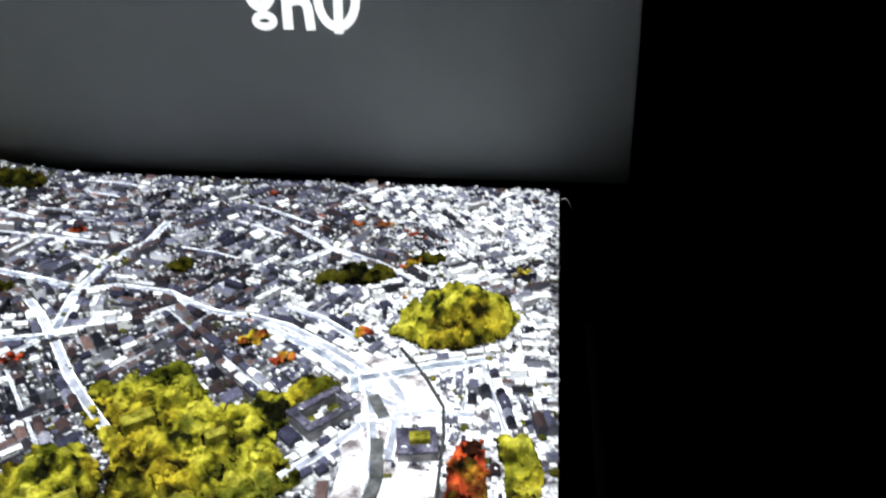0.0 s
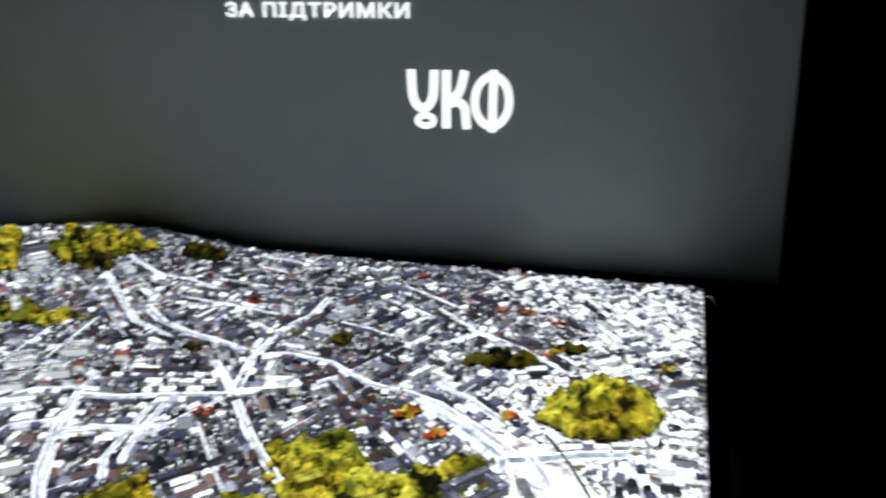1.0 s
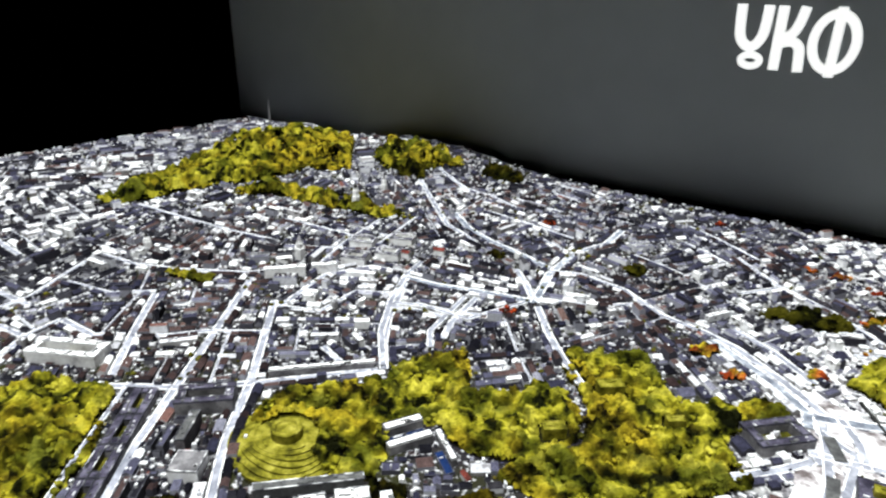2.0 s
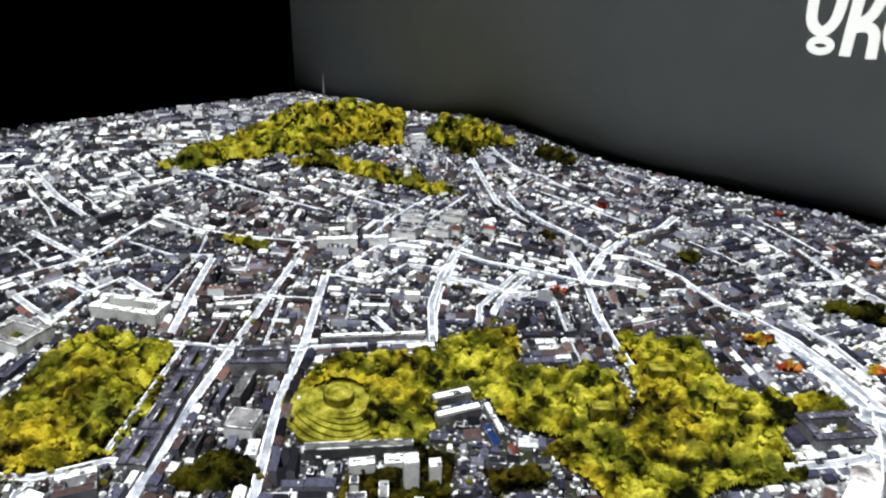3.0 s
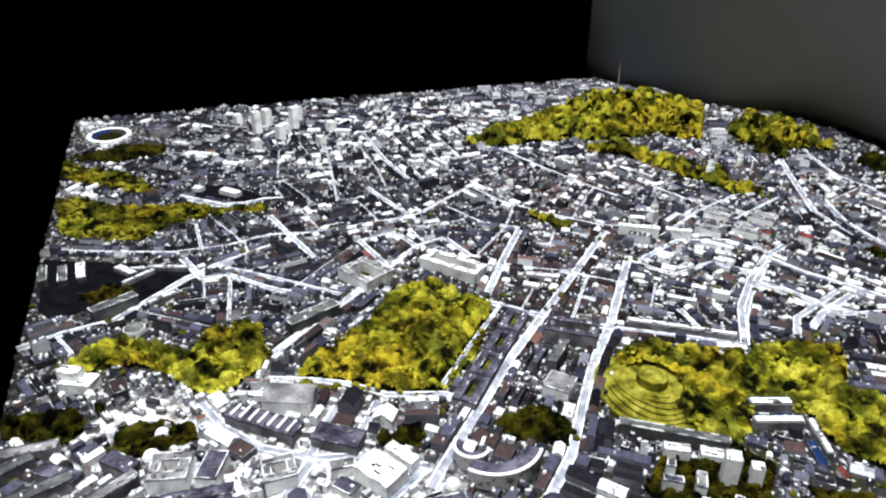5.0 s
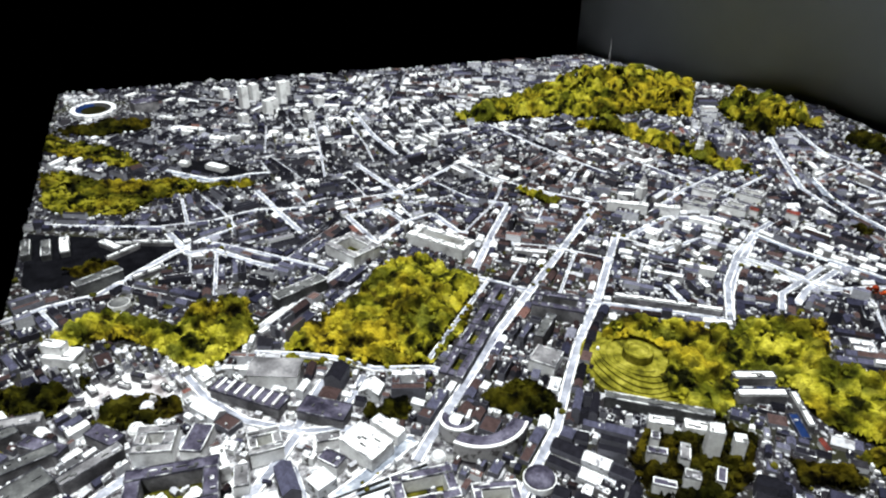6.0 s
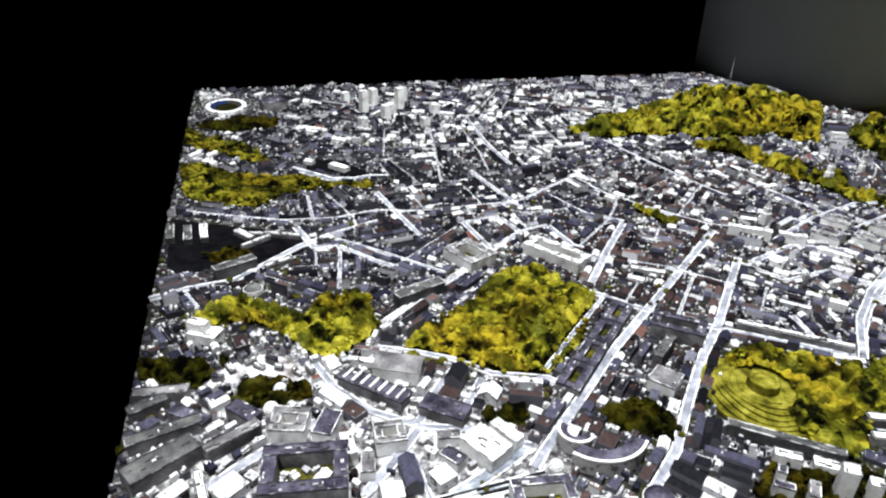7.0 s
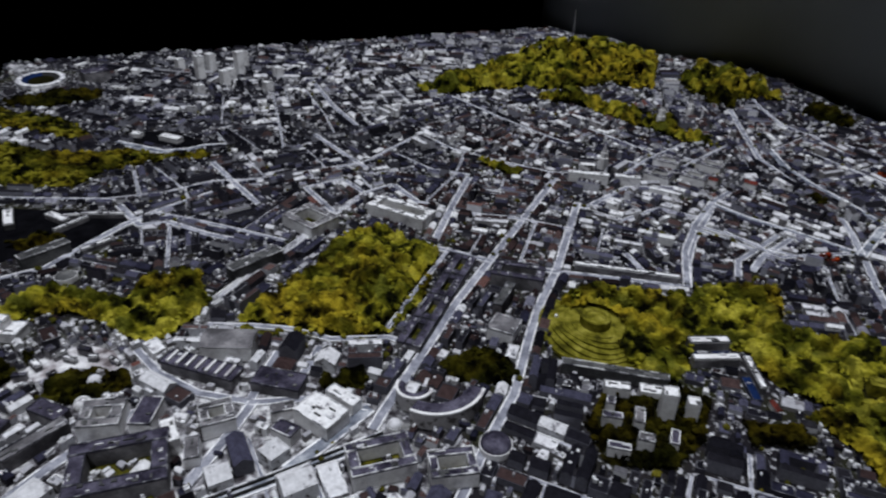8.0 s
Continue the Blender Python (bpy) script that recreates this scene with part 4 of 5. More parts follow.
for k in range(4):
    f = (k + 0.5) / 4
    court_house(-1.431 + 0.24 * f, 0.197 - 0.325 * f, -0.934, 0.097, 0.056, 0.019, 0.016, (GREY, SLATE), "terrace of houses with dark roofs along the park")
court_house(-1.283, 0.25, 0.738, 0.128, 0.072, 0.02, 0.032, (GREY, SLATE), "grey university block with a dark flat roof")
house("university_wing", -1.215, 0.15, -1.0, 0.1, 0.022, 0.036, "flat", (GREY, CONCRETE), "narrow grey university wing")
house("school", -1.128, 0.083, 0.54, 0.06, 0.06, 0.028, "flat", (WHITE, GREY), "pale school with a flat roof")
court_house(-1.735, 0.178, 0.46, 0.19, 0.075, 0.02, 0.03, (WHITE, ROOF_PALE), "white complex with flat roofs beside the park")
house("long_terrace", -1.16, 0.505, 0.765, 0.26, 0.016, 0.018, "flat", (GREY, ROOF_PALE), "long terrace with a pale flat roof beside the park")
court_house(-1.82, -0.07, 0.3, 0.125, 0.1, 0.022, 0.03, (WHITE, GREY), "pale courtyard block beside the railway")
court_house(-0.165, 0.875, 0.78, 0.13, 0.085, 0.02, 0.024, (GREY, SLATE), "dark courtyard block beside the park")
house("arena", -3.6, -0.33, 0.15, 0.08, 0.11, 0.05, "flat", (GREY, SLATE), "grey box-shaped arena beside the stadium")
for hx, hy, ha in ((-1.5, 1.294, 0.35), (-1.531, 1.065, 0.35), (-1.46, 1.16, 0.35), (-1.6, 1.19, 0.35)):
    court_house(hx, hy, ha, 0.085, 0.066, 0.017, 0.024, (WHITE, SLATE), "white old town block with a dark flat roof round a court")
house("long_terrace", -1.644, 0.845, 0.8, 0.13, 0.022, 0.028, "flat", (WHITE, ROOF_PALE), "long white old town terrace with a flat roof")
house("long_terrace", -1.56, 0.94, 0.8, 0.08, 0.024, 0.028, "flat", (WHITE, ROOF_PALE), "long white old town terrace with a flat roof")
court_house(-0.945, -0.33, 1.3, 0.11, 0.075, 0.018, 0.03, (WHITE, SLATE), "dark roofed building with white walls round a court")
court_house(-0.865, -0.235, 1.15, 0.08, 0.06, 0.015, 0.03, (WHITE, SLATE), "dark roofed building with white walls round a court")
house("corner_block", 0.035, 0.79, 0.1, 0.08, 0.075, 0.018, "flat", (GREY, SLATE), "dark flat roofed block on a white square")
house("yellow_house", 0.04, 0.79, 0.1, 0.04, 0.024, 0.03, "flat", (TURF, TURF), "small yellow block on a dark roof")
PALE_COURT = "pale building with a flat roof round a dark court"
court_house(-1.292, -0.706, 1.15, 0.072, 0.07, 0.02, 0.034, (WHITE, GREY), PALE_COURT)
court_house(-1.19, -0.532, 1.4, 0.06, 0.06, 0.016, 0.03, (WHITE, GREY), PALE_COURT)
court_house(-1.157, -0.705, 1.3, 0.155, 0.118, 0.026, 0.034, (GREY, SLATE), "grey building with a dark flat roof round a leafy court")
house("market_hall", -1.095, -0.37, 0.36, 0.085, 0.06, 0.03, "flat", (WHITE, ROOF_PALE), "broad white market hall with a flat roof")
house("market_hall", -1.115, -0.315, 0.36, 0.07, 0.026, 0.024, "flat", (WHITE, ROOF_PALE), "broad white market hall with a flat roof")
house("workshop", -1.345, -0.515, 0.66, 0.165, 0.044, 0.022, "flat", (GREY, SLATE), "long workshop with pale ribs across its dark roof")
for k in range(7):
    u = -0.068 + 0.0225 * k
    house("roof_light", -1.345 + u * math.cos(0.66), -0.515 + u * math.sin(0.66), 0.66 + 1.57, 0.034, 0.0055, 0.0295, "gable", (WHITE, WHITE), "pale roof light of the workshop")
house("depot", -1.225, -0.40, 0.75, 0.1, 0.05, 0.022, "flat", (GREY, SLATE), "grey depot with a dark flat roof")
for x0, y0, x1, y1, w, h, m in ((-1.5, -0.99, -1.474, -0.882, 0.028, 0.024, GREY), (-1.442, -1.0, -1.465, -0.925, 0.028, 0.024, CONCRETE), (-1.352, -1.005, -1.372, -0.865, 0.03, 0.024, CONCRETE), (-1.252, -1.005, -1.305, -0.882, 0.052, 0.03, CONCRETE),
                                  (-1.275, -0.869, -1.316, -0.763, 0.026, 0.026, GREY), (-1.424, -0.917, -1.359, -0.856, 0.03, 0.022, SLATE), (-1.235, -0.885, -1.127, -0.88, 0.016, 0.018, ROOF_PALE), (-1.395, -0.805, -1.335, -0.765, 0.034, 0.022, SLATE)):
    shed(x0, y0, x1, y1, w, h, (GREY, m), "long plain wing with a flat roof at the edge of the model")
house("corner_house", -1.265, -0.637, -0.6, 0.07, 0.04, 0.026, "flat", (WHITE, SLATE), "brown grey roofed block with white walls")
house("cream_block", -1.19, -0.615, -0.1, 0.06, 0.026, 0.03, "flat", (WHITE, ROOF_PALE), "cream block with a flat roof")
house("cream_block", -1.135, -0.593, -0.3, 0.05, 0.026, 0.024, "flat", (WHITE, GREY), "cream block with a flat roof")
house("corner_house", -1.15, -0.423, 1.3, 0.045, 0.024, 0.02, "flat", (WHITE, GREY), "grey roofed block with white walls")
house("corner_house", -1.095, -0.44, 0.5, 0.045, 0.03, 0.022, "flat", (WHITE, SLATE), "dark roofed block with white walls")
for hx, hy, ha, hl, hw, hh in ((-1.53, -0.7, 0.7, 0.03, 0.012, 0.016), (-1.52, -0.73, 0.7, 0.03, 0.01, 0.01), (-1.545, -0.745, 1.9, 0.026, 0.012, 0.012), (-1.535, -0.79, 0.3, 0.03, 0.014, 0.012), (-1.51, -0.82, 1.2, 0.026, 0.012, 0.014), (-1.47, -0.655, 0.4, 0.03, 0.009, 0.008), (-1.5, -0.69, 1.0, 0.02, 0.01, 0.012), (-1.56, -0.76, 0.4, 0.02, 0.016, 0.02)):
    house("square_block", hx, hy, ha, hl, hw, hh, "flat", (GREY, SLATE if hh > 0.013 else ROOF_PALE), "small block with a flat roof on a white square")
house("stepped_block", -1.685, -0.83, 0.9, 0.075, 0.046, 0.02, "flat", (WHITE, ROOF_PALE), "white stepped block beside the park")
house("stepped_block", -1.700, -0.842, 0.9, 0.05, 0.026, 0.04, "flat", (WHITE, ROOF_PALE), "white stepped block beside the park")
house("villa", -0.862, 0.158, 0.8, 0.05, 0.024, 0.018, "flat", (WHITE, ROOF_PALE), "low cream villa below the hill")
house("villa", -0.815, 0.205, 0.8, 0.045, 0.026, 0.02, "flat", (WHITE, ROOF_PALE), "low cream villa below the hill")
house("tower_block", -0.765, 0.19, 0.8, 0.028, 0.028, 0.06, "flat", (WHITE, ROOF_PALE), "tall white tower block")
house("tower_block", -0.735, 0.225, 0.8, 0.022, 0.022, 0.042, "flat", (WHITE, ROOF_PALE), "tall white tower block")
for hx, hy, ha, hl, hw, hh in ((-0.805, 0.085, 0.8, 0.045, 0.016, 0.022), (-0.775, 0.125, 2.3, 0.05, 0.018, 0.026), (-0.725, 0.085, 0.7, 0.035, 0.02, 0.034), (-0.705, 0.14, 2.2, 0.045, 0.016, 0.022), (-0.745, 0.04, 0.75, 0.05, 0.016, 0.02), (-0.83, 0.105, 2.3, 0.024, 0.016, 0.03)):
    house("garden_block", hx, hy, ha, hl * 0.8, hw, hh, "flat", (WHITE, SLATE if hw == 0.016 else GREY), "pale block with a flat roof among dark trees")
house("pool", -0.834, 0.42, 1.04, 0.085, 0.018, 0.004, "flat", (GREY, BLUE), "blue pool between white pavilions")
house("pool", -0.72, 0.396, -0.62, 0.07, 0.02, 0.004, "flat", (GREY, BLUE), "blue pool beside a white pavilion")
house("red_roof_house", -0.66, 0.385, -0.5, 0.03, 0.012, 0.012, "gable", (WHITE, RUST), "small house with a red roof")
house("red_roof_house", -1.17, 0.105, 0.8, 0.022, 0.012, 0.02, "gable", (WHITE, RUST), "small house with a red roof")
house("red_roof_house", -1.42, 1.19, 0.3, 0.045, 0.02, 0.02, "gable", (WHITE, RUST), "old house with a red roof")
house("red_roof_house", -1.33, 1.28, 0.3, 0.04, 0.02, 0.02, "gable", (WHITE, RUST), "old house with a red roof")
dome(-1.43, -0.70, 0.014, ROOF_PALE, "small white dome in a dark garden")
dome(-1.372, -0.73, 0.016, ROOF_PALE, "small white dome in a dark garden")
dome(-1.015, -0.262, 0.014, ROOF_PALE, "white dome in a round court")
dome(-1.865, -0.691, 0.026, CONCRETE, "broad grey round tank", 0.25)
dome(-0.873, -0.136, 0.03, SLATE, "dark grey dome among dark courts", 0.55)


def tracks(p, q, n, gap, m=KERB, lift=0.0065):
    """Parallel rails on a narrow bed."""
    p, q = Vector(p), Vector(q)
    d = (q - p).normalized()
    for k in range(n):
        off = Vector((-d.y, d.x)) * gap * (k - (n - 1) / 2)
        verts, faces, slots = ribbon((p + off, q + off), 0.0034, lift)
        raw("railway_track", verts, faces, [m, m], MODEL, "", slots)


tracks((-1.575, -0.43), (-1.70, -0.22), 4, 0.0085)
tracks((-1.70, -0.22), (-1.90, 0.11), 3, 0.0085)
tracks((-1.03, -0.643), (-1.018, -0.504), 2, 0.013, DARK)
tracks((-1.018, -0.504), (-1.003, -0.29), 2, 0.013, DARK)
for p, q, w, m in (((-0.07, 0.949), (-0.038, 0.874), 0.026, CONCRETE), ((-0.047, 0.81), (-0.038, 0.7), 0.026, CONCRETE), ((-0.038, 0.7), (-0.052, 0.62), 0.024, CONCRETE), ((-0.02, 1.141), (0.047, 1.017), 0.006, DARK), ((0.047, 1.017), (0.087, 0.917), 0.006, DARK), ((0.087, 0.917), (0.088, 0.826), 0.007, DARK), ((0.088, 0.826), (0.074, 0.64), 0.006, DARK)):
    verts, faces, slots = ribbon((p, q), w, 0.007)
    raw("underpass", verts, faces, [m, m], MODEL, "", slots)

wire = bpy.data.curves.new("loose_wire", "CURVE")
wire.dimensions, wire.bevel_depth, wire.bevel_resolution = "3D", 0.0009, 2
sp = wire.splines.new("NURBS")
sp.points.add(3)
for pt, co in zip(sp.points, ((0.548, 2.26, 0.684), (0.562, 2.265, 0.69), (0.57, 2.22, 0.694), (0.572, 2.165, 0.684))):
    pt.co = (*co, 1)
sp.order_u, sp.use_endpoint_u = 3, True
wire.materials.append(WHITE)
ob = new("loose_wire", wire)
ob.parent, ob.matrix_parent_inverse = MODEL, Matrix.Translation(-MODEL.location)
tagged(ob, "thin pale loose wire at the edge board")


# ---- side streets grow out from the main ones until they meet another ----
rng = random.Random(7)
SIDE = []


def grow(lines, gap, w, reach):
    made = []
    for _, pts in lines:
        for (x0, y0), (x1, y1) in zip(pts, pts[1:]):
            length = math.hypot(x1 - x0, y1 - y0)
            turn = math.atan2(y1 - y0, x1 - x0)
            at = rng.uniform(0.3, 0.8) * gap
            while at < length:
                for side in (1, -1):
                    if rng.random() < 0.72:
                        a = turn + side * math.pi / 2 + rng.uniform(-0.12, 0.12)
                        x, y = x0 + at * math.cos(turn), y0 + at * math.sin(turn)
                        run = 0.04
                        while run < reach:
                            p = (x + run * math.cos(a), y + run * math.sin(a))
                            if PLAN[cells(*p)] != 0:
                                break
                            ahead = PLAN[cells(x + (run + 0.03) * math.cos(a) + 0.014 * np.array([-1, 1]) * math.sin(a), y + (run + 0.03) * math.sin(a) + 0.014 * np.array([1, -1]) * math.cos(a))]
                            if (ahead == 3).any() or (ahead == 2).any():
                                break
                            run += 0.008
                        if run > 0.07:
                            made.append((w * rng.uniform(0.8, 1.25), ((x, y), (x + run * math.cos(a), y + run * math.sin(a)))))
                at += gap * rng.uniform(0.75, 1.35)
    keep = []
    for w1, (p, q) in made:
        d = (q[0] - p[0], q[1] - p[1])
        n = math.hypot(*d)
        mids = [(p[0] + d[0] * f, p[1] + d[1] * f) for f in (0.3, 0.5, 0.7, 0.9)]
        u = (-d[1] / n, d[0] / n)
        if all((PLAN[cells(mx + u[0] * np.array([-0.035, -0.018, 0, 0.018, 0.035]), my + u[1] * np.array([-0.035, -0.018, 0, 0.018, 0.035]))] == 0).all() for mx, my in mids):
            SIDE.append(ribbon((p, q), w1, 0.0008 + 0.00002 * (len(SIDE) % 30)))
            keep.append((w1, (p, q)))
    return keep


first = grow(LINES, 0.19, 0.008, 0.5)
second = grow(first, 0.18, 0.006, 0.4)
third = grow(second, 0.18, 0.005, 0.3)
fourth = grow(third, 0.18, 0.005, 0.3)
ALL_LINES = LINES + first + second + third + fourth


def joined(name, pieces, mats, label, slots=None):
    verts, faces = [], []
    for v, f, *_ in pieces:
        b = len(verts)
        verts += v
        faces += [tuple(i + b for i in g) for g in f]
    return tagged(raw(name, verts, faces, mats, MODEL, label, slots), kind="stuff")


joined("side_street", SIDE, [STREET, KERB], "narrow pale side streets", [s for p in SIDE for s in p[2]])


# ---- houses along the streets and in the courtyards ----
def block(x, y, turn, lx, ly, h, kind):
    """Verts, faces and slots (0 wall, 1 roof) of one house; a flat roof with a parapet, a gable or a hip."""
    z = float(land(x, y))
    c, s = math.cos(turn), math.sin(turn)

    def at(u, v, w):
        return (x + u * c - v * s, y + u * s + v * c, z + w)

    a, b = lx / 2, ly / 2
    if kind == "flat":
        e = min(0.0018, ly * 0.12)
        verts = [at(u, v, -0.006) for u, v in ((-a, -b), (a, -b), (a, b), (-a, b))]
        verts += [at(u, v, h) for u, v in ((-a, -b), (a, -b), (a, b), (-a, b))]
        verts += [at(u, v, h) for u, v in ((-a + e, -b + e), (a - e, -b + e), (a - e, b - e), (-a + e, b - e))]
        verts += [at(u, v, h - 0.0018) for u, v in ((-a + e, -b + e), (a - e, -b + e), (a - e, b - e), (-a + e, b - e))]
        faces = [(i, (i + 1) % 4, 4 + (i + 1) % 4, 4 + i) for i in range(4)]
        faces += [(4 + i, 4 + (i + 1) % 4, 8 + (i + 1) % 4, 8 + i) for i in range(4)]
        faces += [(8 + i, 8 + (i + 1) % 4, 12 + (i + 1) % 4, 12 + i) for i in range(4)] + [(12, 13, 14, 15)]
        return verts, faces, [0] * 4 + [2] * 4 + [0] * 4 + [1]
    r, e = 0.32 * ly, (min(b, a * 0.6) if kind == "hip" else 0.0)
    verts = [at(u, v, -0.006) for u, v in ((-a, -b), (a, -b), (a, b), (-a, b))]
    verts += [at(u, v, h) for u, v in ((-a, -b), (a, -b), (a, b), (-a, b))] + [at(-a + e, 0, h + r), at(a - e, 0, h + r)]
    faces = [(i, (i + 1) % 4, 4 + (i + 1) % 4, 4 + i) for i in range(4)] + [(4, 5, 9, 8), (6, 7, 8, 9), (5, 6, 9), (7, 4, 8)]
    return verts, faces, [0, 0, 0, 0, 1, 1] + ([1, 1] if kind == "hip" else [0, 0])


def tone(x, y):
    """Which roof a house at that place has: the old centre is dark, the east and the front are pale."""
    pale = 0.045 + 0.5 * max(0.0, noise.noise(Vector((x * 2.6, y * 2.6, 21.0)))) + 0.42 * max(0.0, noise.noise(Vector((x * 7, y * 7, 5.0)))) + 0.14 * math.exp(-((x + 1.6) ** 2 + (y - 1.15) ** 2) / 0.25) + 0.35 * float(paving(x, y)) + 0.28 * float(bump_at(x, y, -1.25, -0.65, 0.55, 0.45, 0.3, 1.0, 0.4)) + 0.2 * float(bump_at(x, y, -3.0, 0.75, 0.9, 0.8, 0.0, 1.0, 0.4)) - 0.22 * float(bump_at(x, y, -2.2, -0.7, 0.9, 0.5, 0.0, 1.0, 0.5))
    centre = math.exp(-((x + 1.75) ** 2 + (y - 0.75) ** 2) / 0.9)
    k = rng.random()
    if k < pale:
        return "pale"
    return "dark" if rng.random() < 0.26 + 0.3 * centre + 0.3 * float(bump_at(x, y, -1.15, -0.5, 0.6, 0.7, 0.0, 1.0, 0.4)) + 0.7 * noise.noise(Vector((x * 2.2, y * 2.2, 31.0))) else "mid"


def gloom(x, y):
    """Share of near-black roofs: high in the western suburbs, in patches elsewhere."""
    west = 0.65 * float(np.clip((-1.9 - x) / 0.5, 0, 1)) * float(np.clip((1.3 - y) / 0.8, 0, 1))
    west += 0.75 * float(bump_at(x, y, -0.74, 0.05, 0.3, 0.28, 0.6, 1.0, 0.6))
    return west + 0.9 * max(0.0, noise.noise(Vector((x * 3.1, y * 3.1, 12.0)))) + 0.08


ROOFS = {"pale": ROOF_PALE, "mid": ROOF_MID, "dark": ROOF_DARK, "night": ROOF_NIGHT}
MASS = {k: [] for k in ROOFS}
NEAR = []
SPECKS = []


def put_house(x, y, turn, lx, ly, h, kind):
    made = block(x, y, turn, lx, ly, h, kind)
    claim(x, y, turn, lx, ly)
    what = tone(x, y)
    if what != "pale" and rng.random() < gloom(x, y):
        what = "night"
    near = -1.45 < x < -0.45 and y < 0.12 and lx > 0.022
    if near and len(NEAR) < 300:
        NEAR.append((made, what))
    else:
        MASS[what].append(made)
    if kind == "flat" or rng.random() < 0.35:
        for _ in range(rng.choice((0, 1, 1, 2, 3))):
            u, v = rng.uniform(-0.4, 0.4) * lx, rng.uniform(-0.25, 0.25) * ly
            c, s = math.cos(turn), math.sin(turn)
            SPECKS.append(block(x + u * c - v * s, y + u * s + v * c, turn, rng.uniform(0.003, 0.009), rng.uniform(0.003, 0.006), h + rng.uniform(0.002, 0.006), "hip"))


def size_at(x, y):
    return 0.78 + 1.0 * float(bump_at(x, y, -1.1, -0.6, 0.75, 0.75, 0, 1.0, 0.3)) + (0.35 if x < -2.7 else 0.0)


def nearest_turn(x, y):
    return TURNS[np.argmin((TURNS[:, 0] - x) ** 2 + (TURNS[:, 1] - y) ** 2)][2]


TURNS = np.array([((x0 + x1) / 2, (y0 + y1) / 2, math.atan2(y1 - y0, x1 - x0)) for _, pts in ALL_LINES for (x0, y0), (x1, y1) in zip(pts, pts[1:])])

# Large houses round a court, in the front quarter and here and there in the rest.
for k in range(9000):
    front = k < 5000
    x, y = (rng.uniform(-1.55, -0.3), rng.uniform(-1.1, 0.25)) if front else (rng.uniform(-4.0, 0.4), rng.uniform(-1.0, 2.2))
    turn = nearest_turn(x, y)
    lx, ly = rng.uniform(0.045, 0.13), rng.uniform(0.04, 0.085)
    if not front:
        lx, ly = lx * 0.75, ly * 0.75
    if not free(x, y, turn, lx + 0.004, ly + 0.004):
        continue
    wing, h = rng.uniform(0.014, 0.022), rng.uniform(0.018, 0.036) * (1 if front else 0.75)
    c, s = math.cos(turn), math.sin(turn)
    kind = rng.choice(("flat", "flat", "gable"))
    sides = [(0, -(ly - wing) / 2, lx, wing, 0), (0, (ly - wing) / 2, lx, wing, 0), (-(lx - wing) / 2, 0, ly - 2 * wing - 0.001, wing, 1), ((lx - wing) / 2, 0, ly - 2 * wing - 0.001, wing, 1)]
    for u, v, a, b, t in sides[:rng.choice((2, 3, 4, 4))]:
        put_house(x + u * c - v * s, y + u * s + v * c, turn + t * math.pi / 2, a, b, h * rng.uniform(0.85, 1.1), kind)

for w, pts in ALL_LINES:
    for (x0, y0), (x1, y1) in zip(pts, pts[1:]):
        length, turn = math.hypot(x1 - x0, y1 - y0), math.atan2(y1 - y0, x1 - x0)
        for side in (1, -1):
            at, eaves = 0.0, rng.uniform(0.009, 0.015)
            while at < length:
                k = size_at(x0, y0)
                lx, ly = k * rng.uniform(0.02, 0.06), k * rng.uniform(0.018, 0.03)
                u, v = at + lx / 2, side * (w / 2 + 0.0035 + ly / 2)
                x, y = x0 + u * math.cos(turn) - v * math.sin(turn), y0 + u * math.sin(turn) + v * math.cos(turn)
                if u + lx / 2 < length + 0.03 and rng.random() > 0.6 * float(bump_at(x, y, -2.2, -0.72, 0.6, 0.3, -0.1, 1.0, 0.5)) and free(x, y, turn, lx - 0.008, ly - 0.006):
                    put_house(x, y, turn, lx, ly, k * eaves * rng.uniform(0.88, 1.12) + (rng.random() < 0.04) * 0.015, rng.choice(("gable", "gable", "hip", "flat")))
                    at += lx + rng.choice((0.0008, 0.0008, 0.0008, 0.005))
                else:
                    at += 0.004
for lo, hi, tries in ((0.03, 0.06, 12000), (0.016, 0.034, 26000), (0.008, 0.018, 44000)):
    for _ in range(tries):
        x, y = rng.uniform(-4.1, 0.54), rng.uniform(-1.15, 2.38)
        if PLAN[cells(x, y)] != 0 or rng.random() < 0.75 * float(bump_at(x, y, -2.15, -0.72, 0.6, 0.3, -0.1, 1.0, 0.5)):
            continue
        turn = nearest_turn(x, y) + rng.choice((0, math.pi / 2)) + rng.gauss(0, 0.06)
        k = size_at(x, y) ** 0.7
        lx = k * rng.uniform(lo, hi)
        ly = lx * rng.uniform(0.45, 0.85)
        if free(x, y, turn, lx - 0.003, ly - 0.003):
            put_house(x, y, turn, lx, ly, min(rng.uniform(0.005, 0.014) * k, lx), rng.choice(("gable", "flat", "hip")))

for lo, hi, tries in ((0.028, 0.05, 7000), (0.014, 0.03, 12000)):
    for _ in range(tries):
        x, y = rng.uniform(-1.7, -0.35), rng.uniform(-1.15, 0.15)
        if PLAN[cells(x, y)] != 0:
            continue
        turn = nearest_turn(x, y) + rng.choice((0, math.pi / 2)) + rng.gauss(0, 0.08)
        lx = rng.uniform(lo, hi)
        ly = lx * rng.uniform(0.35, 0.8)
        if free(x, y, turn, lx - 0.004, ly - 0.004):
            put_house(x, y, turn, lx, ly, min(rng.uniform(0.008, 0.022), lx), rng.choice(("flat", "gable", "flat")))

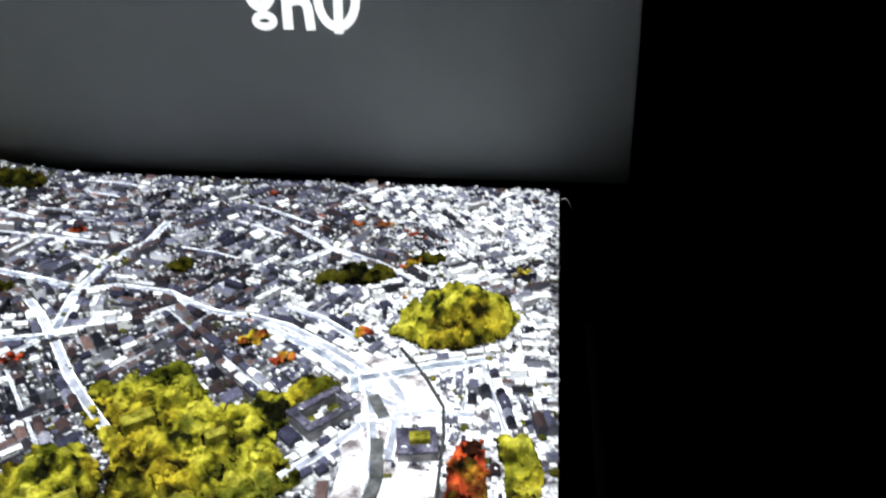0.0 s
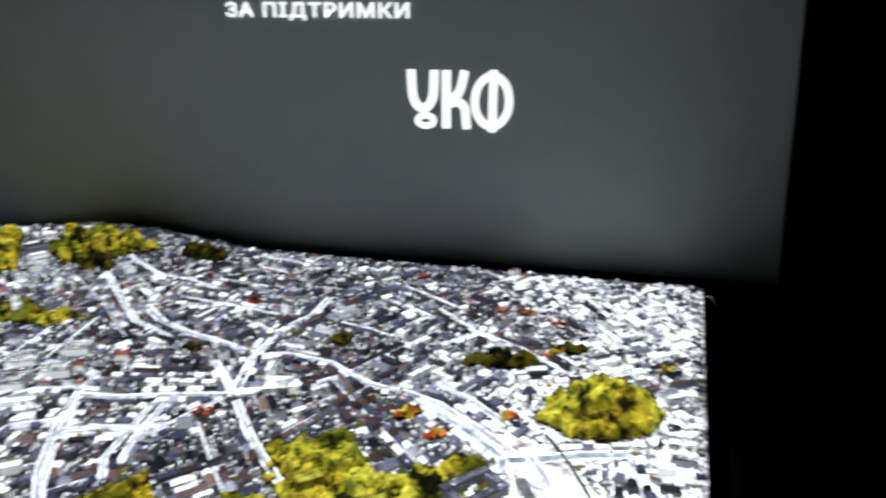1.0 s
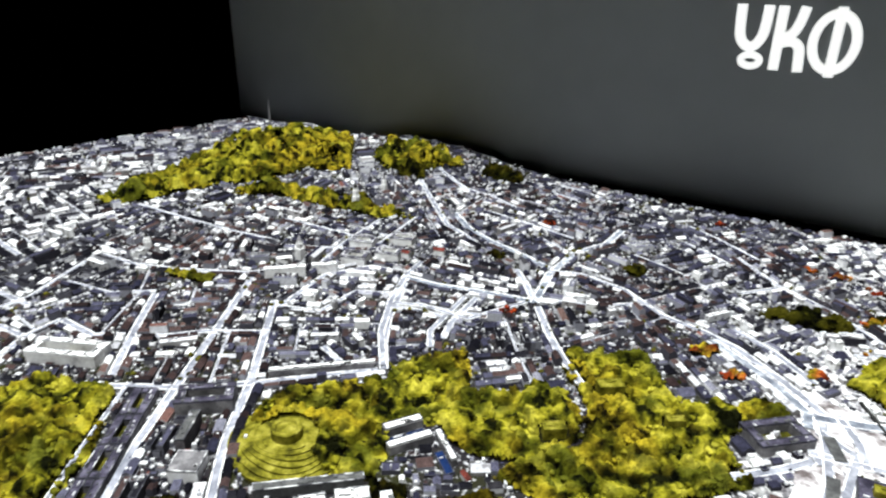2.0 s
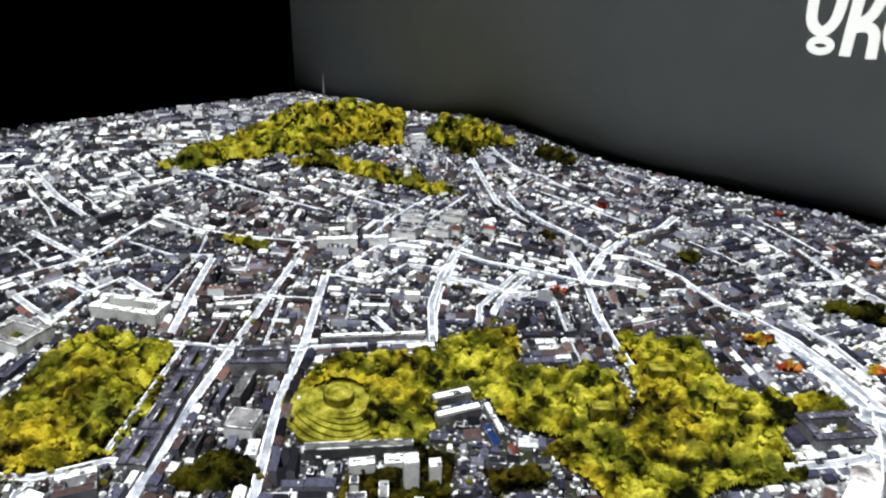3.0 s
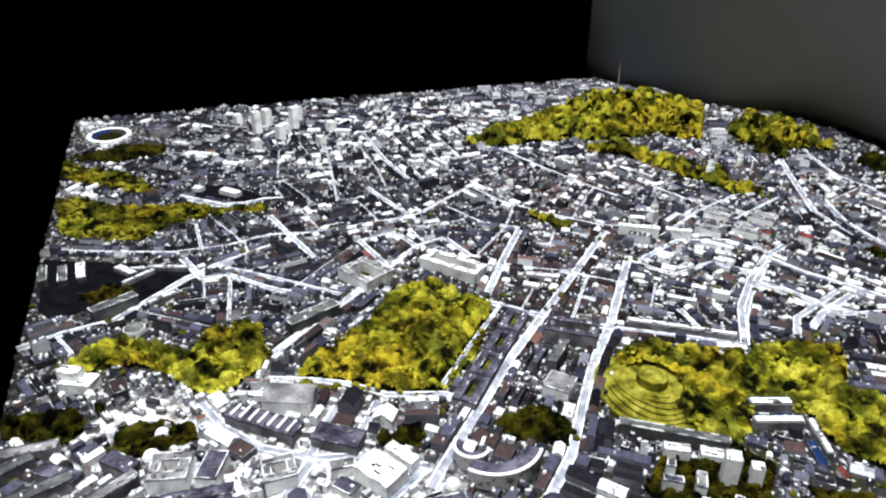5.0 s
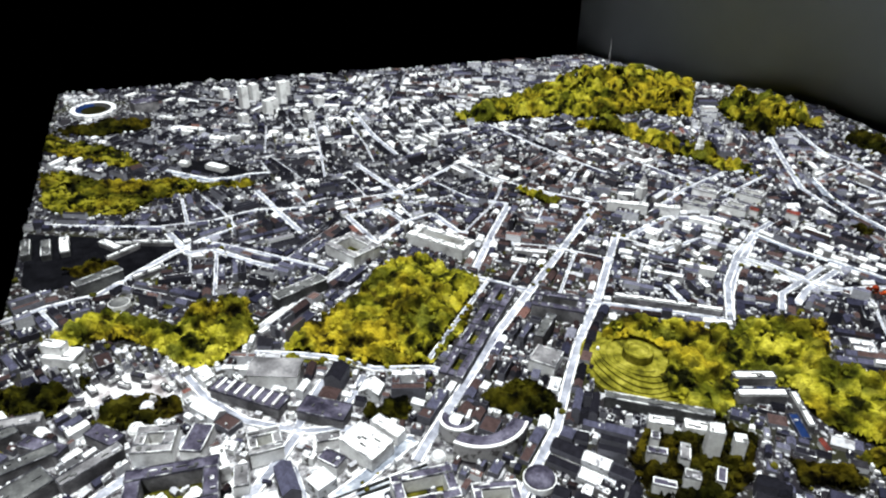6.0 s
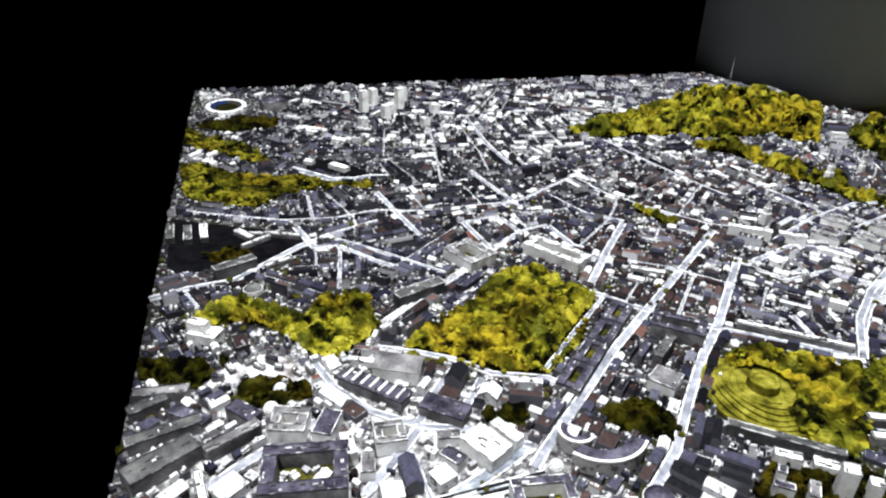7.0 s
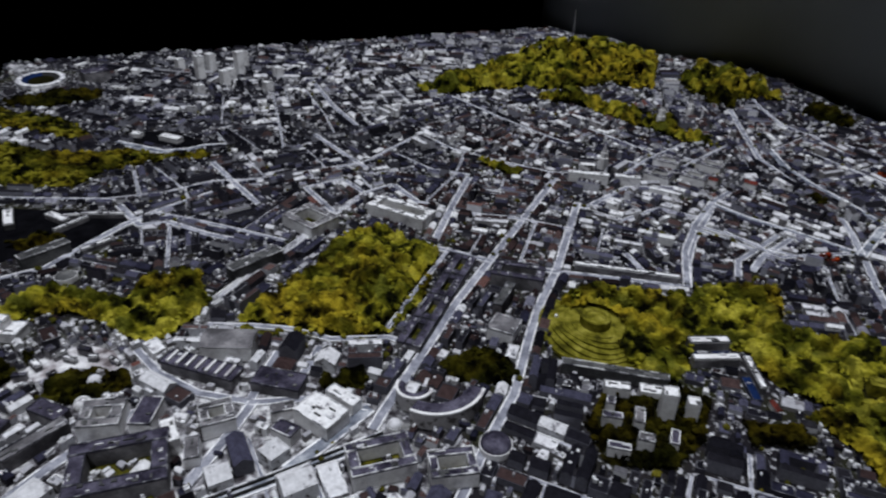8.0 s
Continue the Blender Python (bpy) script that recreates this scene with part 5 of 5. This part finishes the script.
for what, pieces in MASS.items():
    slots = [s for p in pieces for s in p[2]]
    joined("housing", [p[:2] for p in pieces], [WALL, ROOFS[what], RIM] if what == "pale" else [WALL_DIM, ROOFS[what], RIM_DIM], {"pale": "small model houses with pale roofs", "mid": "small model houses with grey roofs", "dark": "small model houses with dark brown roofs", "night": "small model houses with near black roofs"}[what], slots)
joined("roofscape", [p[:2] for p in SPECKS], ROOF_PALE, "pale dormers and chimneys", [0] * sum(len(p[2]) for p in SPECKS))
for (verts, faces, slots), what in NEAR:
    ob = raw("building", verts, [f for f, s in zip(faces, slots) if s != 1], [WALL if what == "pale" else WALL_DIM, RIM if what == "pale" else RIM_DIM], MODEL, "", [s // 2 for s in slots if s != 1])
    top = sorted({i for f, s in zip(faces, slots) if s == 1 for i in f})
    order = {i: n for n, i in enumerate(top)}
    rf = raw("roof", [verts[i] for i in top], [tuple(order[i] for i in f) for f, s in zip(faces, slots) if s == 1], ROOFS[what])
    rf.parent = ob
    rf.matrix_parent_inverse = Matrix.Identity(4)


# ---- trees ----
def clump_shape(seed):
    bm = bmesh.new()
    bmesh.ops.create_icosphere(bm, subdivisions=1, radius=1.0)
    for v in bm.verts:
        v.co *= 1 + 0.38 * noise.noise(v.co * 1.3 + Vector((seed * 7.1, 0, 0)))
        v.co.z = v.co.z * 0.75
    bm.verts.index_update()
    shape = np.array([v.co[:] for v in bm.verts]), [tuple(v.index for v in f.verts) for f in bm.faces]
    bm.free()
    return shape


CLUMPS = [clump_shape(i) for i in range(9)]


def canopy(poly, m, label):
    """A leaf mass: rounded crowns of several sizes that sink to the ground in gaps and at its rim."""
    xs, ys = [p[0] for p in poly], [p[1] for p in poly]
    step = 0.0042
    nx, ny = int((max(xs) - min(xs)) / step) + 3, int((max(ys) - min(ys)) / step) + 3
    x, y = np.meshgrid(min(xs) - step + step * np.arange(nx), min(ys) - step + step * np.arange(ny))
    ok = inside(poly, x, y) & (PLAN[cells(x, y)] == 2)
    deep = ok.copy()
    rim = np.zeros(ok.shape)
    for _ in range(5):
        rim += deep
        core = deep[1:-1, 1:-1] & deep[:-2, 1:-1] & deep[2:, 1:-1] & deep[1:-1, :-2] & deep[1:-1, 2:]
        deep = np.zeros_like(deep)
        deep[1:-1, 1:-1] = core
    base = land(x, y)
    index, verts = {}, []
    cell = 16 if max(ys) > 1.2 and min(xs) < -1.9 else 30
    low = 0.55 if m == TREES_FAR else 1.0
    wide = max(xs) - min(xs) > 0.5 and max(xs) < -1.5
    for r, c in zip(*np.nonzero(ok)):
        if wide and noise.noise(Vector((x[r, c] * 9, y[r, c] * 9, 4.0))) + 0.5 * noise.noise(Vector((x[r, c] * 34, y[r, c] * 34, 4.0))) < -0.42:
            continue
        px, py = x[r, c] + rng.uniform(-0.3, 0.3) * step, y[r, c] + rng.uniform(-0.3, 0.3) * step
        swell = noise.noise(Vector((px * 11, py * 11, 3.0)))
        big = noise.voronoi(Vector((px * cell + 0.4 * swell, py * cell, 1.0)))[0][0]
        small = noise.voronoi(Vector((px * 78, py * 78, 5.0)))[0][0]
        h = 0.8 / cell * math.sqrt(max(0.0, 1 - min(1.0, big * 1.3) ** 2)) + 0.012 * math.sqrt(max(0.0, 1 - min(1.0, small * 1.1) ** 2))
        h += (0.016 + 0.02 * wide) * swell + 0.03 * wide * noise.noise(Vector((px * 4, py * 4, 7.0))) + 0.004 * noise.noise(Vector((px * 120, py * 120, 8.0))) - 0.004
        gap = noise.noise(Vector((px * 32, py * 32, 6.0))) + 0.3 * swell
        if gap < -0.02:
            h -= 0.13 * (-0.02 - gap)
        h = h * low * min(1.0, 0.3 + 0.2 * rim[r, c])
        index[(r, c)] = len(verts)
        verts.append((px, py, base[r, c] + max(0.0015 + 0.002 * noise.noise(Vector((px * 90, py * 90, 2.0))), h)))
    faces = []
    for r, c in index:
        q = [index.get(k) for k in ((r, c), (r, c + 1), (r + 1, c + 1), (r + 1, c))]
        if None not in q:
            faces.append(tuple(q))
    if faces:
        tagged(raw("tree_canopy", verts, faces, m, MODEL, label), kind="stuff")


def wood(poly, spacing, r0, r1, m):
    """Single crowns that stand out of the leaf mass."""
    xs, ys = [p[0] for p in poly], [p[1] for p in poly]
    pieces = []
    for yy in np.arange(min(ys), max(ys), spacing):
        for xx in np.arange(min(xs), max(xs), spacing):
            x, y = xx + rng.uniform(-0.6, 0.6) * spacing, yy + rng.uniform(-0.6, 0.6) * spacing
            if not inside(poly, np.array(x), np.array(y)) or PLAN[cells(x, y)] != 2 or rng.random() < 0.35:
                continue
            swell = noise.noise(Vector((x * 11, y * 11, 3.0)))
            if swell < -0.3:
                continue
            r = rng.uniform(r0, r1)
            co, fs = CLUMPS[rng.randrange(9)]
            a = rng.uniform(0, 6.28)
            rot = np.array([[math.cos(a), -math.sin(a), 0], [math.sin(a), math.cos(a), 0], [0, 0, 1]])
            p = co @ rot.T * r + np.array([x, y, float(land(x, y)) + 0.009 + 0.012 * swell + rng.uniform(0, 0.005)])
            pieces.append(([tuple(q) for q in p.tolist()], fs))
    if pieces:
        joined("foliage", pieces, m, "yellow green tree crowns")


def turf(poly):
    """The ground of a park under its trees, a sheet over the terrain; near black, shade of the gaps put into its
    colour.
    """
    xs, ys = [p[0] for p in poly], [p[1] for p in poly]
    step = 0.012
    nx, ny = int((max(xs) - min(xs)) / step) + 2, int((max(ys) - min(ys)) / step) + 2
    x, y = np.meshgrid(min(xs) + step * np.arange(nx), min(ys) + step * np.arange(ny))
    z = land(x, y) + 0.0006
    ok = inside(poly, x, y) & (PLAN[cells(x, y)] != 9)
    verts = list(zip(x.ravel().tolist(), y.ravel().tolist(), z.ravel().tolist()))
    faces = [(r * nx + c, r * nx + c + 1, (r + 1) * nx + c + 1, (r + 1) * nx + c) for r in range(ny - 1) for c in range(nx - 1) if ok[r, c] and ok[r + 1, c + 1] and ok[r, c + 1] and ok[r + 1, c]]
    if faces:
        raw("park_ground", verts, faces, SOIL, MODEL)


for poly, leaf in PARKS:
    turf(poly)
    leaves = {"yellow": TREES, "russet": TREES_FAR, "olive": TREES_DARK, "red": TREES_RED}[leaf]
    canopy(poly, leaves, {"yellow": "lumpy yellow green tree canopy of a park", "russet": "dull russet and olive tree canopy at the edge", "olive": "dark olive tree canopy of a garden", "red": "park tree canopy with red projected light put into its colour"}[leaf])
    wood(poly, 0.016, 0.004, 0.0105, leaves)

# Small trees, kiosks and parked traffic on the pale squares and avenues.
street_trees, street_specks = [], []
for _ in range(9000):
    x, y = rng.uniform(-2.0, 0.5), rng.uniform(-1.1, 1.6)
    if PLAN[cells(x, y)] != 1 or noise.noise(Vector((x * 11, y * 11, 14.0))) < 0.16:
        continue
    if rng.random() < 0.45:
        r = rng.uniform(0.002, 0.0055)
        co, fs = CLUMPS[rng.randrange(9)]
        p = co * r + np.array([x, y, float(land(x, y)) + 0.002 + r * 0.5])
        street_trees.append(([tuple(q) for q in p.tolist()], fs))
    else:
        street_specks.append(block(x, y, nearest_turn(x, y), rng.uniform(0.003, 0.009), rng.uniform(0.002, 0.004), rng.uniform(0.003, 0.006), "hip"))
joined("street_foliage", street_trees, OLIVE, "small olive trees on the pale squares")
joined("street_clutter", [p[:2] for p in street_specks], ROOF_MID, "tiny grey kiosks and parked vehicles")

# Single clumps of green in the courtyards.
yard = []
for _ in range(4500):
    x, y = rng.uniform(-4.0, 0.5), rng.uniform(-1.1, 2.35)
    if PLAN[cells(x, y)] == 0 and noise.noise(Vector((x * 3, y * 3, 9))) > 0.02:
        r = rng.uniform(0.004, 0.011)
        co, fs = CLUMPS[rng.randrange(9)]
        p = co * r + np.array([x, y, float(land(x, y)) + r * 0.4])
        yard.append(([tuple(q) for q in p.tolist()], fs))
joined("courtyard_foliage", yard, OLIVE, "small olive trees in the courtyards")
